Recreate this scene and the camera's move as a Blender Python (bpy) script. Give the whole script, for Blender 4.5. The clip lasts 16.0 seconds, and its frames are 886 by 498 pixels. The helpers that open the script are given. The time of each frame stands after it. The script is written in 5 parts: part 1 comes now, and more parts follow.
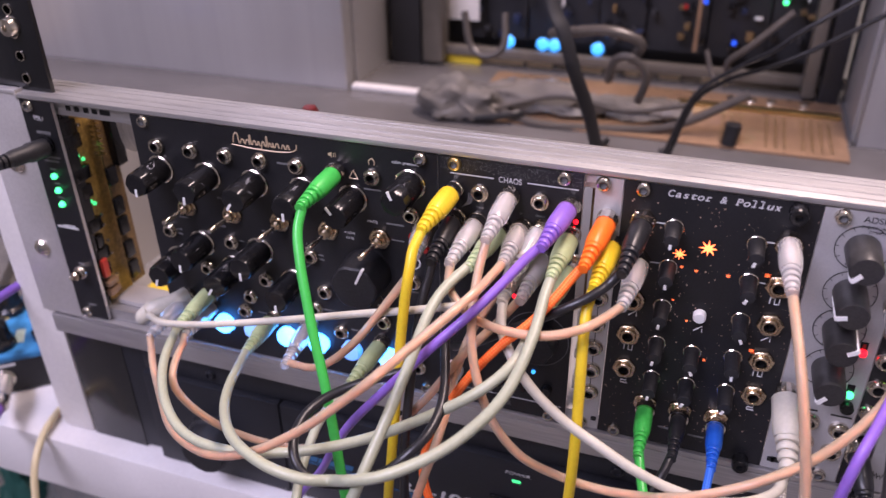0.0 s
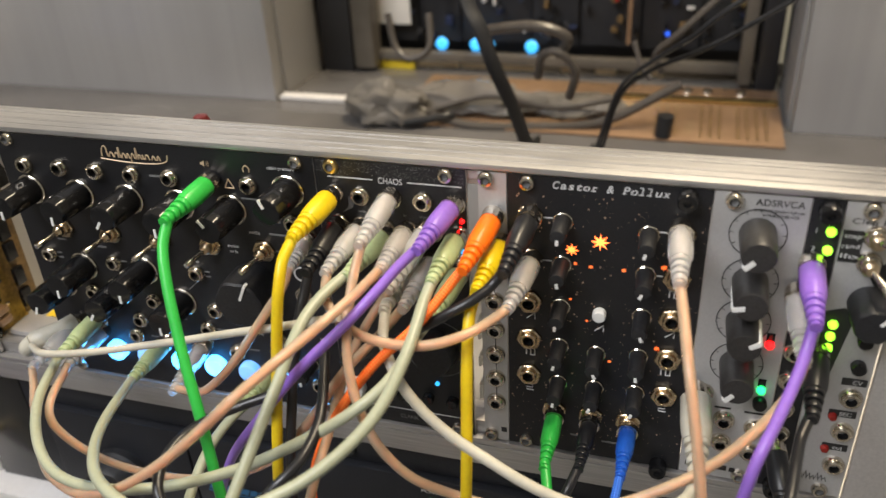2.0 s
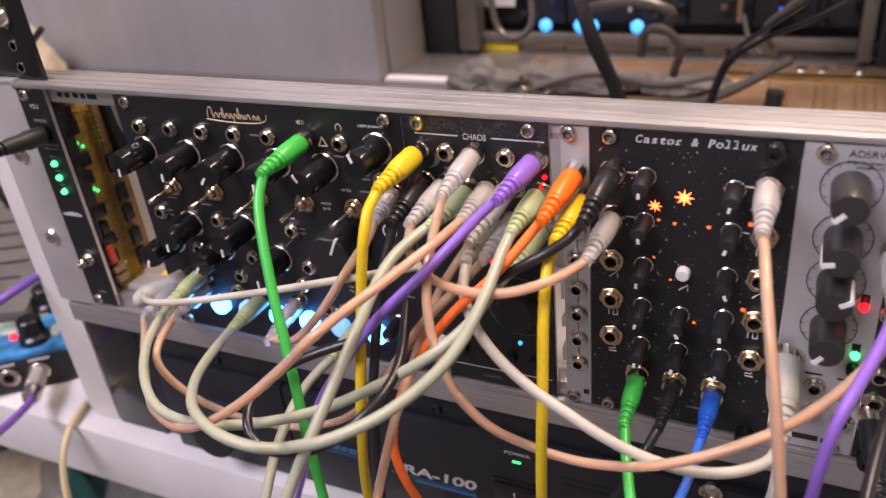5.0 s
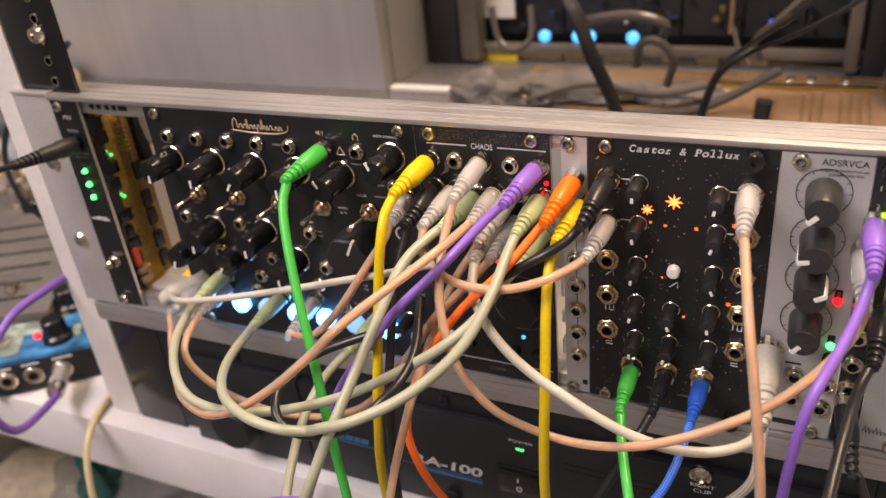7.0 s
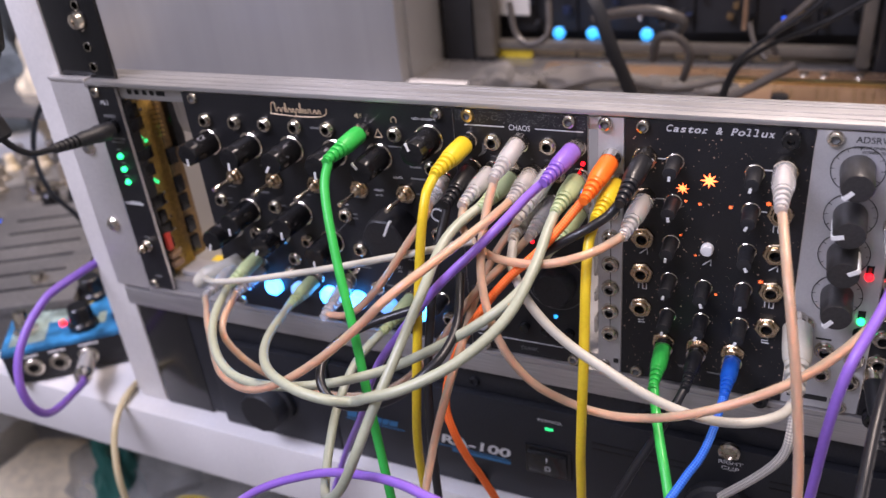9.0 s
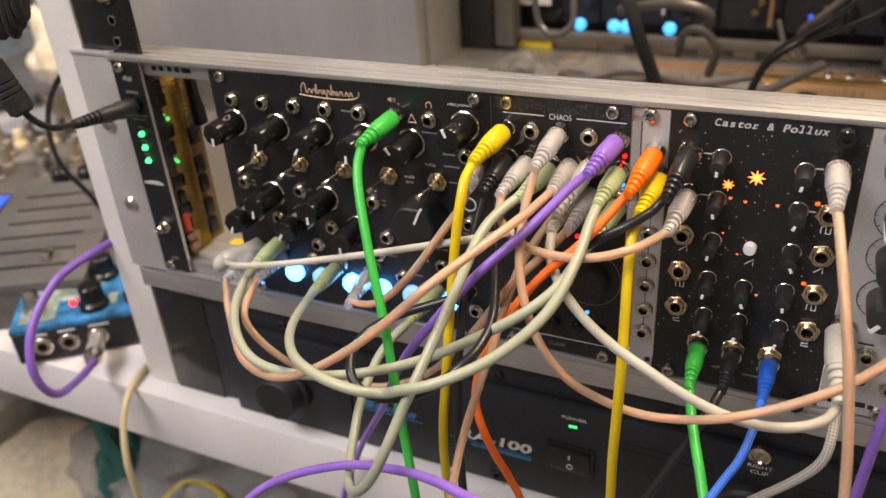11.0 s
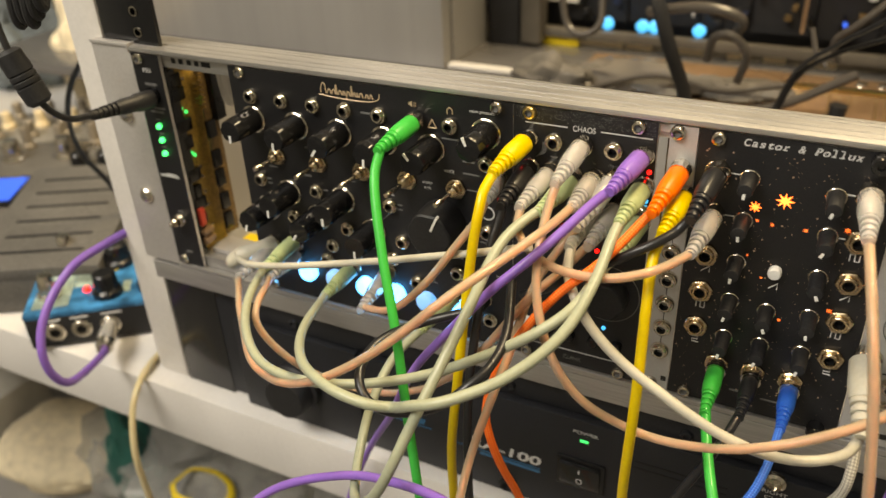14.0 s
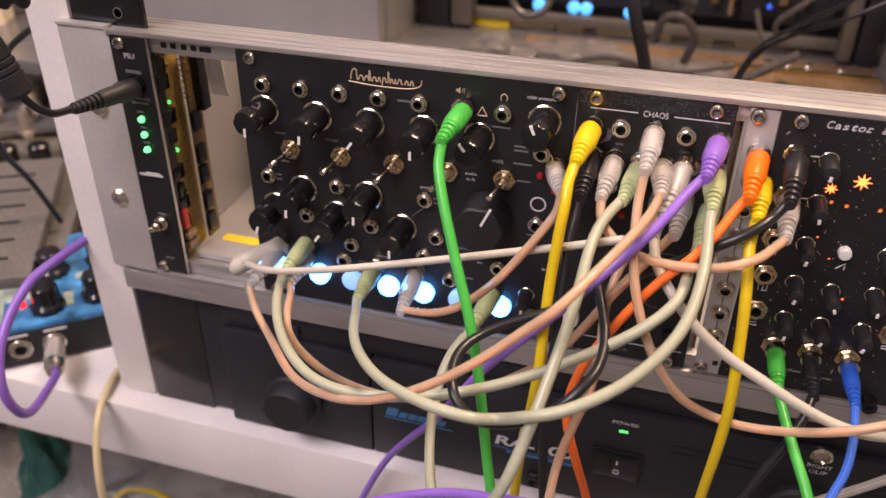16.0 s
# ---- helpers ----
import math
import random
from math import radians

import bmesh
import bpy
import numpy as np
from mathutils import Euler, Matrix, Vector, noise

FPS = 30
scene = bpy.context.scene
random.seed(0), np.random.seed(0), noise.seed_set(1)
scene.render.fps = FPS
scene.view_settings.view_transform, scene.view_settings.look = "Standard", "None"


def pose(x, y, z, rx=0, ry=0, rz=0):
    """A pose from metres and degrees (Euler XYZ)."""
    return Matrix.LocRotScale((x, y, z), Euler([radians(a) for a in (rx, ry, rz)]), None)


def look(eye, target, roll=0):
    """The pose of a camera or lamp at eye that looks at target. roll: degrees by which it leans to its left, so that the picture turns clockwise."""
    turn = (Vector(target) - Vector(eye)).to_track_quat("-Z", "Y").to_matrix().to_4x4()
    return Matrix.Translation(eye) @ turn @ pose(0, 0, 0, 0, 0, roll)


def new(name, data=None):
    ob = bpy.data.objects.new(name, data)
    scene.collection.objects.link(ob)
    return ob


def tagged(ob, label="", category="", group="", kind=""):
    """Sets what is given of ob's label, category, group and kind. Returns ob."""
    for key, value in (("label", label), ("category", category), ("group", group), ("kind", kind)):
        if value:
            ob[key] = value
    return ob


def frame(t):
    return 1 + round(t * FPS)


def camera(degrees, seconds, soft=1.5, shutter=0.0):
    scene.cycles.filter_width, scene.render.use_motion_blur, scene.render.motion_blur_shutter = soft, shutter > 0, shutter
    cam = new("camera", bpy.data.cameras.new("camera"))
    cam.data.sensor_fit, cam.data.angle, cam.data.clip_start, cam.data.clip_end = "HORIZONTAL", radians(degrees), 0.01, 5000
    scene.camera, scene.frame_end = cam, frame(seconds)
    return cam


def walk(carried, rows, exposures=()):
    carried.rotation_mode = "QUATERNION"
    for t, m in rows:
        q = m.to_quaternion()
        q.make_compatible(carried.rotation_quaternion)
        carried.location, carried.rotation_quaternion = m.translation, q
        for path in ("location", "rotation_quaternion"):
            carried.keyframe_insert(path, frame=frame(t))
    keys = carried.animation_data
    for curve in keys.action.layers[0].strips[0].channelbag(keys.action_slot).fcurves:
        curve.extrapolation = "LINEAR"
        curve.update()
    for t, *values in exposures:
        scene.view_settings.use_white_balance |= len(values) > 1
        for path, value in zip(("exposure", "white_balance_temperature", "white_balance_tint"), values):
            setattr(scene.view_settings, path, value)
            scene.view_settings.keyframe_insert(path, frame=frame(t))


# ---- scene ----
cam = camera(57.1, 16.0)
cam.data.dof.use_dof, cam.data.dof.focus_distance, cam.data.dof.aperture_fstop = True, 0.335, 9.0
PATH = [
    (0, (0.258, -0.288, 1.116), (-0.325, 1.328, 0.092), -0.9),
    (0.5, (0.236, -0.294, 1.105), (-0.2, 1.357, 0.064), -0.8),
    (1, (0.236, -0.291, 1.1), (-0.119, 1.374, 0.05), -1.4),
    (1.5, (0.27, -0.285, 1.102), (-0.13, 1.38, 0.068), -1.7),
    (2, (0.289, -0.259, 1.102), (-0.256, 1.383, 0.099), -3.2),
    (2.5, (0.297, -0.255, 1.088), (-0.339, 1.37, 0.109), -4.1),
    (3, (0.296, -0.261, 1.084), (-0.414, 1.339, 0.117), -4.9),
    (3.5, (0.297, -0.269, 1.089), (-0.462, 1.311, 0.124), -5.5),
    (3.7, (0.297, -0.267, 1.084), (-0.487, 1.303, 0.126), -5.6),
    (6, (0.306, -0.271, 1.094), (-0.489, 1.261, 0.084), -6.7),
    (6.5, (0.303, -0.282, 1.095), (-0.489, 1.263, 0.101), -6.4),
    (7, (0.309, -0.292, 1.102), (-0.484, 1.263, 0.124), -6.4),
    (7.5, (0.307, -0.299, 1.1), (-0.486, 1.262, 0.134), -6.4),
    (8, (0.304, -0.295, 1.099), (-0.489, 1.269, 0.137), -6.3),
    (8.5, (0.298, -0.297, 1.097), (-0.492, 1.268, 0.133), -6.3),
    (9, (0.298, -0.311, 1.098), (-0.492, 1.251, 0.13), -6.1),
    (9.2, (0.295, -0.314, 1.099), (-0.489, 1.251, 0.131), -5.9),
    (11.3, (0.28, -0.308, 1.094), (-0.503, 1.241, 0.1), -4.1),
    (11.5, (0.283, -0.301, 1.095), (-0.505, 1.241, 0.093), -4.3),
    (12, (0.266, -0.292, 1.097), (-0.52, 1.244, 0.087), -4.6),
    (12.5, (0.265, -0.284, 1.089), (-0.521, 1.251, 0.077), -4.6),
    (13, (0.267, -0.295, 1.086), (-0.53, 1.234, 0.073), -4.3),
    (13.5, (0.28, -0.302, 1.091), (-0.528, 1.223, 0.08), -3.4),
    (14, (0.276, -0.3, 1.099), (-0.536, 1.221, 0.087), -2.7),
    (14.5, (0.267, -0.302, 1.093), (-0.542, 1.222, 0.081), -2.0),
    (15, (0.261, -0.294, 1.104), (-0.53, 1.247, 0.106), -1.4),
    (15.5, (0.209, -0.302, 1.102), (-0.465, 1.29, 0.097), -0.0),
    (16, (0.188, -0.311, 1.094), (-0.289, 1.32, 0.039), 0.7),
]
EXPOSURES = [
    (0, 0.04, 5890, 36), (0.5, 0.0, 7540, 24), (1, 0.0, 7990, 15), (1.5, 0.0, 9330, -8), (2, 0.0, 6700, 5),
    (2.5, 0.04, 6130, 21), (3, 0.04, 6330, 34), (3.5, 0.04, 7030, 32), (6, 0.04, 6150, 27), (6.5, 0.04, 7190, 33),
    (7, 0.07, 7440, 22), (7.5, 0.07, 9640, 1), (8, 0.07, 8110, -6), (8.5, 0.07, 6960, 4), (9, 0.07, 5830, 24),
    (11.5, 0.04, 7210, 12), (12, 0.0, 6380, 21), (12.5, 0.0, 6490, 31), (13, 0.0, 7910, 24), (13.5, 0.04, 9800, 3),
    (14, 0.04, 8430, 2), (14.5, 0.04, 7860, 3), (15, 0.0, 6220, 19), (15.5, 0.0, 6640, 28), (16, 0.0, 7300, 29),
]
walk(cam, [(t, look(eye, target, roll)) for t, eye, target, roll in PATH], EXPOSURES)

# ---- world and lights ----
world = bpy.data.worlds.new("world")
scene.world = world
world.use_nodes = True
world.node_tree.nodes["Background"].inputs[0].default_value = (0.9, 0.93, 1.0, 1)
world.node_tree.nodes["Background"].inputs[1].default_value = 0.25

Z0 = 0.85          # height of the modules' lower edge; the table top lies 0.101 m below it


def lamp(name, size, energy, colour, eye, target):
    data = bpy.data.lights.new(name, "AREA")
    data.shape, data.size, data.size_y, data.energy, data.color = "RECTANGLE", size[0], size[1], energy, colour
    ob = new(name, data)
    ob.matrix_world = look(eye, target)
    return ob


# neither lamp is in view; both are assumed overhead to light the room
lamp("assumed_lamp_warm", (0.9, 0.25), 34, (1.0, 0.83, 0.62), (0.55, 0.25, 2.35), (0.3, 0.2, 0.8))
lamp("assumed_lamp_cool", (1.3, 0.5), 40, (0.93, 0.92, 1.0), (-0.5, -1.1, 2.35), (0.1, 0.0, 0.8))

# ---- materials ----


def material(name, colour, rough=0.5, metal=0.0, grain=0.0, grain_scale=300.0, bump=0.0, stretch=(1, 1, 1), stain=0.0,
             stain_scale=14.0, emit=0.0, emit_colour=None, coat=0.0, trans=0.0, ior=1.45, rough_var=0.0, vary=0.0, sss=0.0):
    mat = bpy.data.materials.new(name)
    mat.use_nodes = True
    nt = mat.node_tree
    b = nt.nodes["Principled BSDF"]
    b.inputs["Base Color"].default_value = (*colour, 1)
    b.inputs["Roughness"].default_value, b.inputs["Metallic"].default_value = rough, metal
    b.inputs["IOR"].default_value, b.inputs["Coat Weight"].default_value, b.inputs["Transmission Weight"].default_value = ior, coat, trans
    if sss:
        b.inputs["Subsurface Weight"].default_value = sss
        b.inputs["Subsurface Radius"].default_value = (0.004, 0.003, 0.002)
        b.inputs["Subsurface Scale"].default_value = 1.0
    if emit:
        b.inputs["Emission Color"].default_value = (*(emit_colour or colour), 1)
        b.inputs["Emission Strength"].default_value = emit
    link = nt.links.new
    co = nt.nodes.new("ShaderNodeTexCoord")
    mp = nt.nodes.new("ShaderNodeMapping")
    mp.inputs["Scale"].default_value = stretch
    link(co.outputs["Object"], mp.inputs["Vector"])
    fine = nt.nodes.new("ShaderNodeTexNoise")
    fine.inputs["Scale"].default_value, fine.inputs["Detail"].default_value = grain_scale, 4
    link(mp.outputs[0], fine.inputs["Vector"])
    big = nt.nodes.new("ShaderNodeTexNoise")
    big.inputs["Scale"].default_value, big.inputs["Detail"].default_value = stain_scale, 5
    link(co.outputs["Object"], big.inputs["Vector"])
    last = None
    for src, amount in ((fine, grain), (big, stain)):
        if not amount:
            continue
        ramp = nt.nodes.new("ShaderNodeMapRange")
        ramp.inputs["From Min"].default_value, ramp.inputs["From Max"].default_value = 0.3, 0.7
        ramp.inputs["To Min"].default_value, ramp.inputs["To Max"].default_value = 1 - amount, 1 + amount
        link(src.outputs[0], ramp.inputs["Value"])
        mix = nt.nodes.new("ShaderNodeMix")
        mix.data_type, mix.blend_type = "RGBA", "MULTIPLY"
        mix.inputs["Factor"].default_value = 1
        mix.inputs["A"].default_value = (*colour, 1)
        if last:
            link(last, mix.inputs["A"])
        link(ramp.outputs[0], mix.inputs["B"])
        last = mix.outputs["Result"]
    if vary:
        info = nt.nodes.new("ShaderNodeObjectInfo")
        hsv = nt.nodes.new("ShaderNodeHueSaturation")
        rr = nt.nodes.new("ShaderNodeMapRange")
        rr.inputs["To Min"].default_value, rr.inputs["To Max"].default_value = 1 - vary, 1 + vary
        link(info.outputs["Random"], rr.inputs["Value"])
        link(rr.outputs[0], hsv.inputs["Value"])
        hsv.inputs["Color"].default_value = (*colour, 1)
        if last:
            link(last, hsv.inputs["Color"])
        last = hsv.outputs["Color"]
    if last:
        link(last, b.inputs["Base Color"])
    if rough_var:
        rv = nt.nodes.new("ShaderNodeMapRange")
        rv.inputs["From Min"].default_value, rv.inputs["From Max"].default_value = 0.3, 0.7
        rv.inputs["To Min"].default_value, rv.inputs["To Max"].default_value = max(0, rough - rough_var), min(1, rough + rough_var)
        link(big.outputs[0], rv.inputs["Value"])
        link(rv.outputs[0], b.inputs["Roughness"])
    if bump:
        bp = nt.nodes.new("ShaderNodeBump")
        bp.inputs["Strength"].default_value, bp.inputs["Distance"].default_value = bump, 0.0004
        link(fine.outputs[0], bp.inputs["Height"])
        link(bp.outputs[0], b.inputs["Normal"])
    return mat


def braid(name, light, dark):
    """Woven cable jacket: two sets of threads that cross on the slant, laid out along and round the lead."""
    mat = material(name, light, 0.6)
    nt = mat.node_tree
    link = nt.links.new
    uv = nt.nodes.new("ShaderNodeUVMap")
    uv.uv_map = "lay"
    split = nt.nodes.new("ShaderNodeSeparateXYZ")
    link(uv.outputs[0], split.inputs[0])
    join = nt.nodes.new("ShaderNodeCombineXYZ")
    for slot, how in ((0, "ADD"), (1, "SUBTRACT")):
        m = nt.nodes.new("ShaderNodeMath")
        m.operation = how
        link(split.outputs[0], m.inputs[0])
        link(split.outputs[1], m.inputs[1])
        link(m.outputs[0], join.inputs[slot])
    join.inputs[2].default_value = 0.5
    ch = nt.nodes.new("ShaderNodeTexChecker")
    ch.inputs["Scale"].default_value = 1.0
    ch.inputs["Color1"].default_value, ch.inputs["Color2"].default_value = (*light, 1), (*dark, 1)
    link(join.outputs[0], ch.inputs["Vector"])
    link(ch.outputs["Color"], nt.nodes["Principled BSDF"].inputs["Base Color"])
    bp = nt.nodes.new("ShaderNodeBump")
    bp.inputs["Strength"].default_value, bp.inputs["Distance"].default_value = 0.6, 0.0003
    link(ch.outputs["Fac"], bp.inputs["Height"])
    link(bp.outputs[0], nt.nodes["Principled BSDF"].inputs["Normal"])
    return mat


M = {}
M["panel"] = material("black_anodised_panel", (0.012, 0.012, 0.014), 0.42, grain=0.35, grain_scale=2500, bump=0.12, stain=0.25, rough_var=0.08)
M["alu"] = material("brushed_aluminium", (0.50, 0.485, 0.475), 0.45, 0.8, grain=0.16, grain_scale=60, bump=0.25, stretch=(0.6, 30, 30), stain=0.07, rough_var=0.08)
M["alu_plate"] = material("satin_aluminium_plate", (0.60, 0.575, 0.56), 0.48, 0.6, grain=0.06, grain_scale=900, bump=0.08, stain=0.1, rough_var=0.1)
M["silver_panel"] = material("silver_painted_panel", (0.55, 0.545, 0.55), 0.5, 0.55, grain=0.05, grain_scale=1800, bump=0.06, stain=0.05)
M["post"] = material("white_coated_steel", (0.72, 0.685, 0.65), 0.42, 0.0, grain=0.04, grain_scale=500, bump=0.05, stain=0.08, rough_var=0.08)
M["table"] = material("white_laminate", (0.69, 0.665, 0.65), 0.38, grain=0.03, grain_scale=400, bump=0.04, stain=0.06, rough_var=0.1)
M["wall"] = material("grey_cabinet_panel", (0.36, 0.35, 0.345), 0.34, 0.30, grain=0.05, grain_scale=14, stretch=(6, 1, 0.05), stain=0.10, stain_scale=4, bump=0.35)
M["room"] = material("painted_wall", (0.55, 0.56, 0.54), 0.7, grain=0.05, grain_scale=40, stain=0.1, stain_scale=2)
M["floor"] = material("grey_floor", (0.20, 0.19, 0.18), 0.6, grain=0.2, grain_scale=60, stain=0.3, stain_scale=5)
M["black_plastic"] = material("black_plastic", (0.010, 0.010, 0.011), 0.17, grain=0.2, grain_scale=800, stain=0.2, rough_var=0.06)
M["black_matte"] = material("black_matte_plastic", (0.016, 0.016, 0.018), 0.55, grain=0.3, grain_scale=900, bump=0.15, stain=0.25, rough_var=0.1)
M["amp"] = material("black_enamelled_steel", (0.014, 0.015, 0.019), 0.45, grain=0.3, grain_scale=1400, bump=0.12, stain=0.3, rough_var=0.1)
M["chrome"] = material("nickel_plate", (0.68, 0.62, 0.53), 0.22, 1.0, grain=0.08, grain_scale=900, stain=0.1, rough_var=0.08, vary=0.12)
M["bronze"] = material("gold_beige_nut", (0.64, 0.51, 0.35), 0.27, 1.0, grain=0.08, grain_scale=700, stain=0.15, rough_var=0.08, vary=0.12)
# rail metal darkened so that the rear rack looks dimly lit
M["dim_steel"] = material("shaded_brown_steel", (0.13, 0.115, 0.095), 0.5, 0.3, grain=0.1, grain_scale=60, stain=0.25, stain_scale=12)
# darker copy of the clear film; the dimness back there is in its colour
M["dim_film"] = material("shaded_plastic_film", (0.27, 0.25, 0.23), 0.2, trans=0.5, ior=1.2, stain=0.2, stain_scale=12)
M["dull_metal"] = material("dull_warm_metal", (0.30, 0.26, 0.21), 0.42, 0.5, grain=0.1, grain_scale=200, stain=0.2)
M["gold"] = material("brass_plate", (0.75, 0.55, 0.22), 0.28, 1.0, stain=0.1)
M["hole"] = material("dark_socket", (0.006, 0.006, 0.006), 0.6)
M["white_print"] = material("white_print", (0.62, 0.62, 0.62), 0.6)
M["grey_print"] = material("grey_print", (0.15, 0.15, 0.15), 0.6)
M["gold_print"] = material("pale_gold_print", (0.62, 0.47, 0.31), 0.45, 0.3)
M["black_print"] = material("black_print", (0.02, 0.02, 0.02), 0.6)
M["blue_print"] = material("blue_print", (0.04, 0.16, 0.32), 0.5)
M["star_dust"] = material("copper_speckle_print", (0.55, 0.38, 0.29), 0.4, 0.5)
M["pointer"] = material("white_pointer", (0.80, 0.80, 0.78), 0.4)
M["blue_on"] = material("lit_blue_button", (0.5, 0.75, 1.0), 0.3, emit=9.0, emit_colour=(0.05, 0.36, 1.0))
M["blue_dim"] = material("dim_blue_button", (0.45, 0.65, 0.85), 0.3, emit=0.8, emit_colour=(0.04, 0.36, 1.0))
M["blue_far"] = material("lit_blue_lamp", (0.1, 0.3, 0.5), 0.3, emit=1.6, emit_colour=(0.03, 0.42, 1.0))
M["green_on"] = material("lit_green_led", (0.1, 0.9, 0.3), 0.3, emit=3.0, emit_colour=(0.02, 1.0, 0.22))
M["green_lamp"] = material("lit_green_power_lamp", (0.1, 0.7, 0.3), 0.3, emit=1.1, emit_colour=(0.02, 1.0, 0.22))
M["green_small"] = material("faint_green_led", (0.1, 0.6, 0.3), 0.3, emit=1.3, emit_colour=(0.02, 1.0, 0.22))
M["blue_grey_cloth"] = material("blue_grey_cloth", (0.17, 0.195, 0.21), 0.85, grain=0.25, grain_scale=90, stain=0.35, stain_scale=8)
M["cream_cloth"] = material("cream_cloth", (0.84, 0.72, 0.52), 0.8, grain=0.15, grain_scale=90, stain=0.15)
M["knob_grey"] = material("charcoal_knob_plastic", (0.035, 0.033, 0.032), 0.42, grain=0.2, grain_scale=900, stain=0.2, rough_var=0.1)
M["dark_red"] = material("dark_red_plastic", (0.11, 0.012, 0.012), 0.35, stain=0.2)
M["lime_on"] = material("lit_lime_led", (0.5, 0.9, 0.1), 0.3, emit=2.4, emit_colour=(0.35, 1.0, 0.04))
M["red_on"] = material("lit_red_led", (1.0, 0.1, 0.08), 0.3, emit=3.2, emit_colour=(1.0, 0.004, 0.008))
M["orange_on"] = material("lit_orange_star", (1.0, 0.35, 0.1), 0.3, emit=5.0, emit_colour=(1.0, 0.15, 0.03))
M["orange_low"] = material("faint_orange_star", (1.0, 0.3, 0.1), 0.3, emit=1.4, emit_colour=(1.0, 0.14, 0.02))
M["red_off"] = material("unlit_red_led", (0.28, 0.02, 0.015), 0.25)
M["white_button"] = material("white_button", (0.78, 0.78, 0.76), 0.35)
M["cover"] = material("grey_cover_board", (0.15, 0.142, 0.14), 0.22, 0.2, grain=0.05, grain_scale=30, stain=0.2, stain_scale=9)
M["pcb"] = material("mustard_circuit_board", (0.34, 0.215, 0.05), 0.45, grain=0.35, grain_scale=500, stain=0.3, stain_scale=60)
M["pcb_dark"] = material("brown_circuit_board", (0.13, 0.08, 0.03), 0.5, grain=0.35, grain_scale=500, stain=0.3, stain_scale=60)
M["cream"] = material("cream_plastic", (0.78, 0.64, 0.42), 0.45, stain=0.06)
M["ribbon"] = material("grey_ribbon_cable", (0.55, 0.53, 0.52), 0.5, grain=0.25, grain_scale=30, stretch=(40, 1, 1), stain=0.1)
M["tan"] = material("tan_perforated_steel", (0.24, 0.15, 0.09), 0.22, grain=0.1, grain_scale=80, stain=0.25, stain_scale=12)
M["yellow_label"] = material("yellow_label", (0.80, 0.58, 0.03), 0.5, stain=0.05)
M["pedal_blue"] = material("blue_enamel", (0.03, 0.16, 0.34), 0.35, grain=0.3, grain_scale=110, stain=0.5, stain_scale=55)
M["pedal_art"] = material("pale_green_print", (0.30, 0.38, 0.34), 0.4, grain=0.4, grain_scale=120, stain=0.6, stain_scale=55)
M["unit_grey"] = material("dark_grey_rubber", (0.11, 0.105, 0.10), 0.55, grain=0.25, grain_scale=500, bump=0.2, stain=0.2)
M["lcd"] = material("blue_display", (0.02, 0.08, 0.5), 0.2, emit=0.9, emit_colour=(0.03, 0.13, 1.0))
M["bag"] = material("clear_plastic_film", (0.80, 0.79, 0.76), 0.14, trans=0.72, ior=1.2, grain=0.2, grain_scale=26, bump=1.0, stain=0.3, stain_scale=16)
M["teal"] = material("dark_teal_plastic", (0.02, 0.12, 0.10), 0.4, stain=0.2)
M["navy"] = material("navy_plastic", (0.016, 0.024, 0.06), 0.4, stain=0.2)
M["paper"] = material("off_white_paper", (0.66, 0.63, 0.58), 0.7, grain=0.06, grain_scale=60, stain=0.1)
M["red_part"] = material("red_component", (0.55, 0.05, 0.03), 0.35)

PVC = {
    "green": (0.035, 0.43, 0.065), "yellow": (0.68, 0.49, 0.012), "black": (0.014, 0.014, 0.016), "purple": (0.25, 0.125, 0.52),
    "pale_green": (0.40, 0.48, 0.26), "white": (0.49, 0.465, 0.395), "ivory": (0.34, 0.358, 0.262), "blue": (0.015, 0.10, 0.50),
    "orange": (0.95, 0.17, 0.01), "cream": (0.66, 0.56, 0.34), "grey": (0.07, 0.06, 0.052),
}
for key, c in PVC.items():
    M["pvc_" + key] = material("pvc_" + key, c, 0.36, grain=0.05, grain_scale=600, stain=0.07, stain_scale=50, rough_var=0.06,
                               coat=0.1, sss=0.0 if key == "black" else 0.12)
M["braid_orange"] = braid("orange_braid", (1.0, 0.25, 0.05), (1.0, 0.115, 0.004))
M["braid_blue"] = braid("blue_braid", (0.06, 0.22, 0.75), (0.012, 0.085, 0.52))
M["braid_white"] = braid("white_braid", (0.72, 0.68, 0.60), (0.38, 0.35, 0.31))
M["clear"] = material("clear_pvc", (0.84, 0.65, 0.46), 0.16, trans=0.62, ior=1.22, grain=0.05, grain_scale=300, stain=0.07, sss=0.08, coat=0.35)
M["clear_plug"] = material("clear_plug_plastic", (0.92, 0.90, 0.88), 0.18, trans=0.70, ior=1.30, grain=0.04, grain_scale=300, sss=0.04, coat=0.4)
M["plug_core"] = material("frosted_plug_core", (0.58, 0.50, 0.45), 0.5, stain=0.1)
M["core"] = material("copper_pink_core", (0.86, 0.33, 0.17), 0.5, grain=0.08, grain_scale=500)

# ---- building helpers ----
WORLD = {}


def V(x, y, z):
    """A place from millimetres: along the rack, away from the viewer, up from the modules' lower edge."""
    return Vector((x / 1000, y / 1000, Z0 + z / 1000))


def thing(name, at, label, category, group="", kind=""):
    ob = new(name)
    ob.location = at
    ob.empty_display_size = 0.02
    WORLD[ob] = Matrix.Translation(at)
    return tagged(ob, label, category, group, kind)


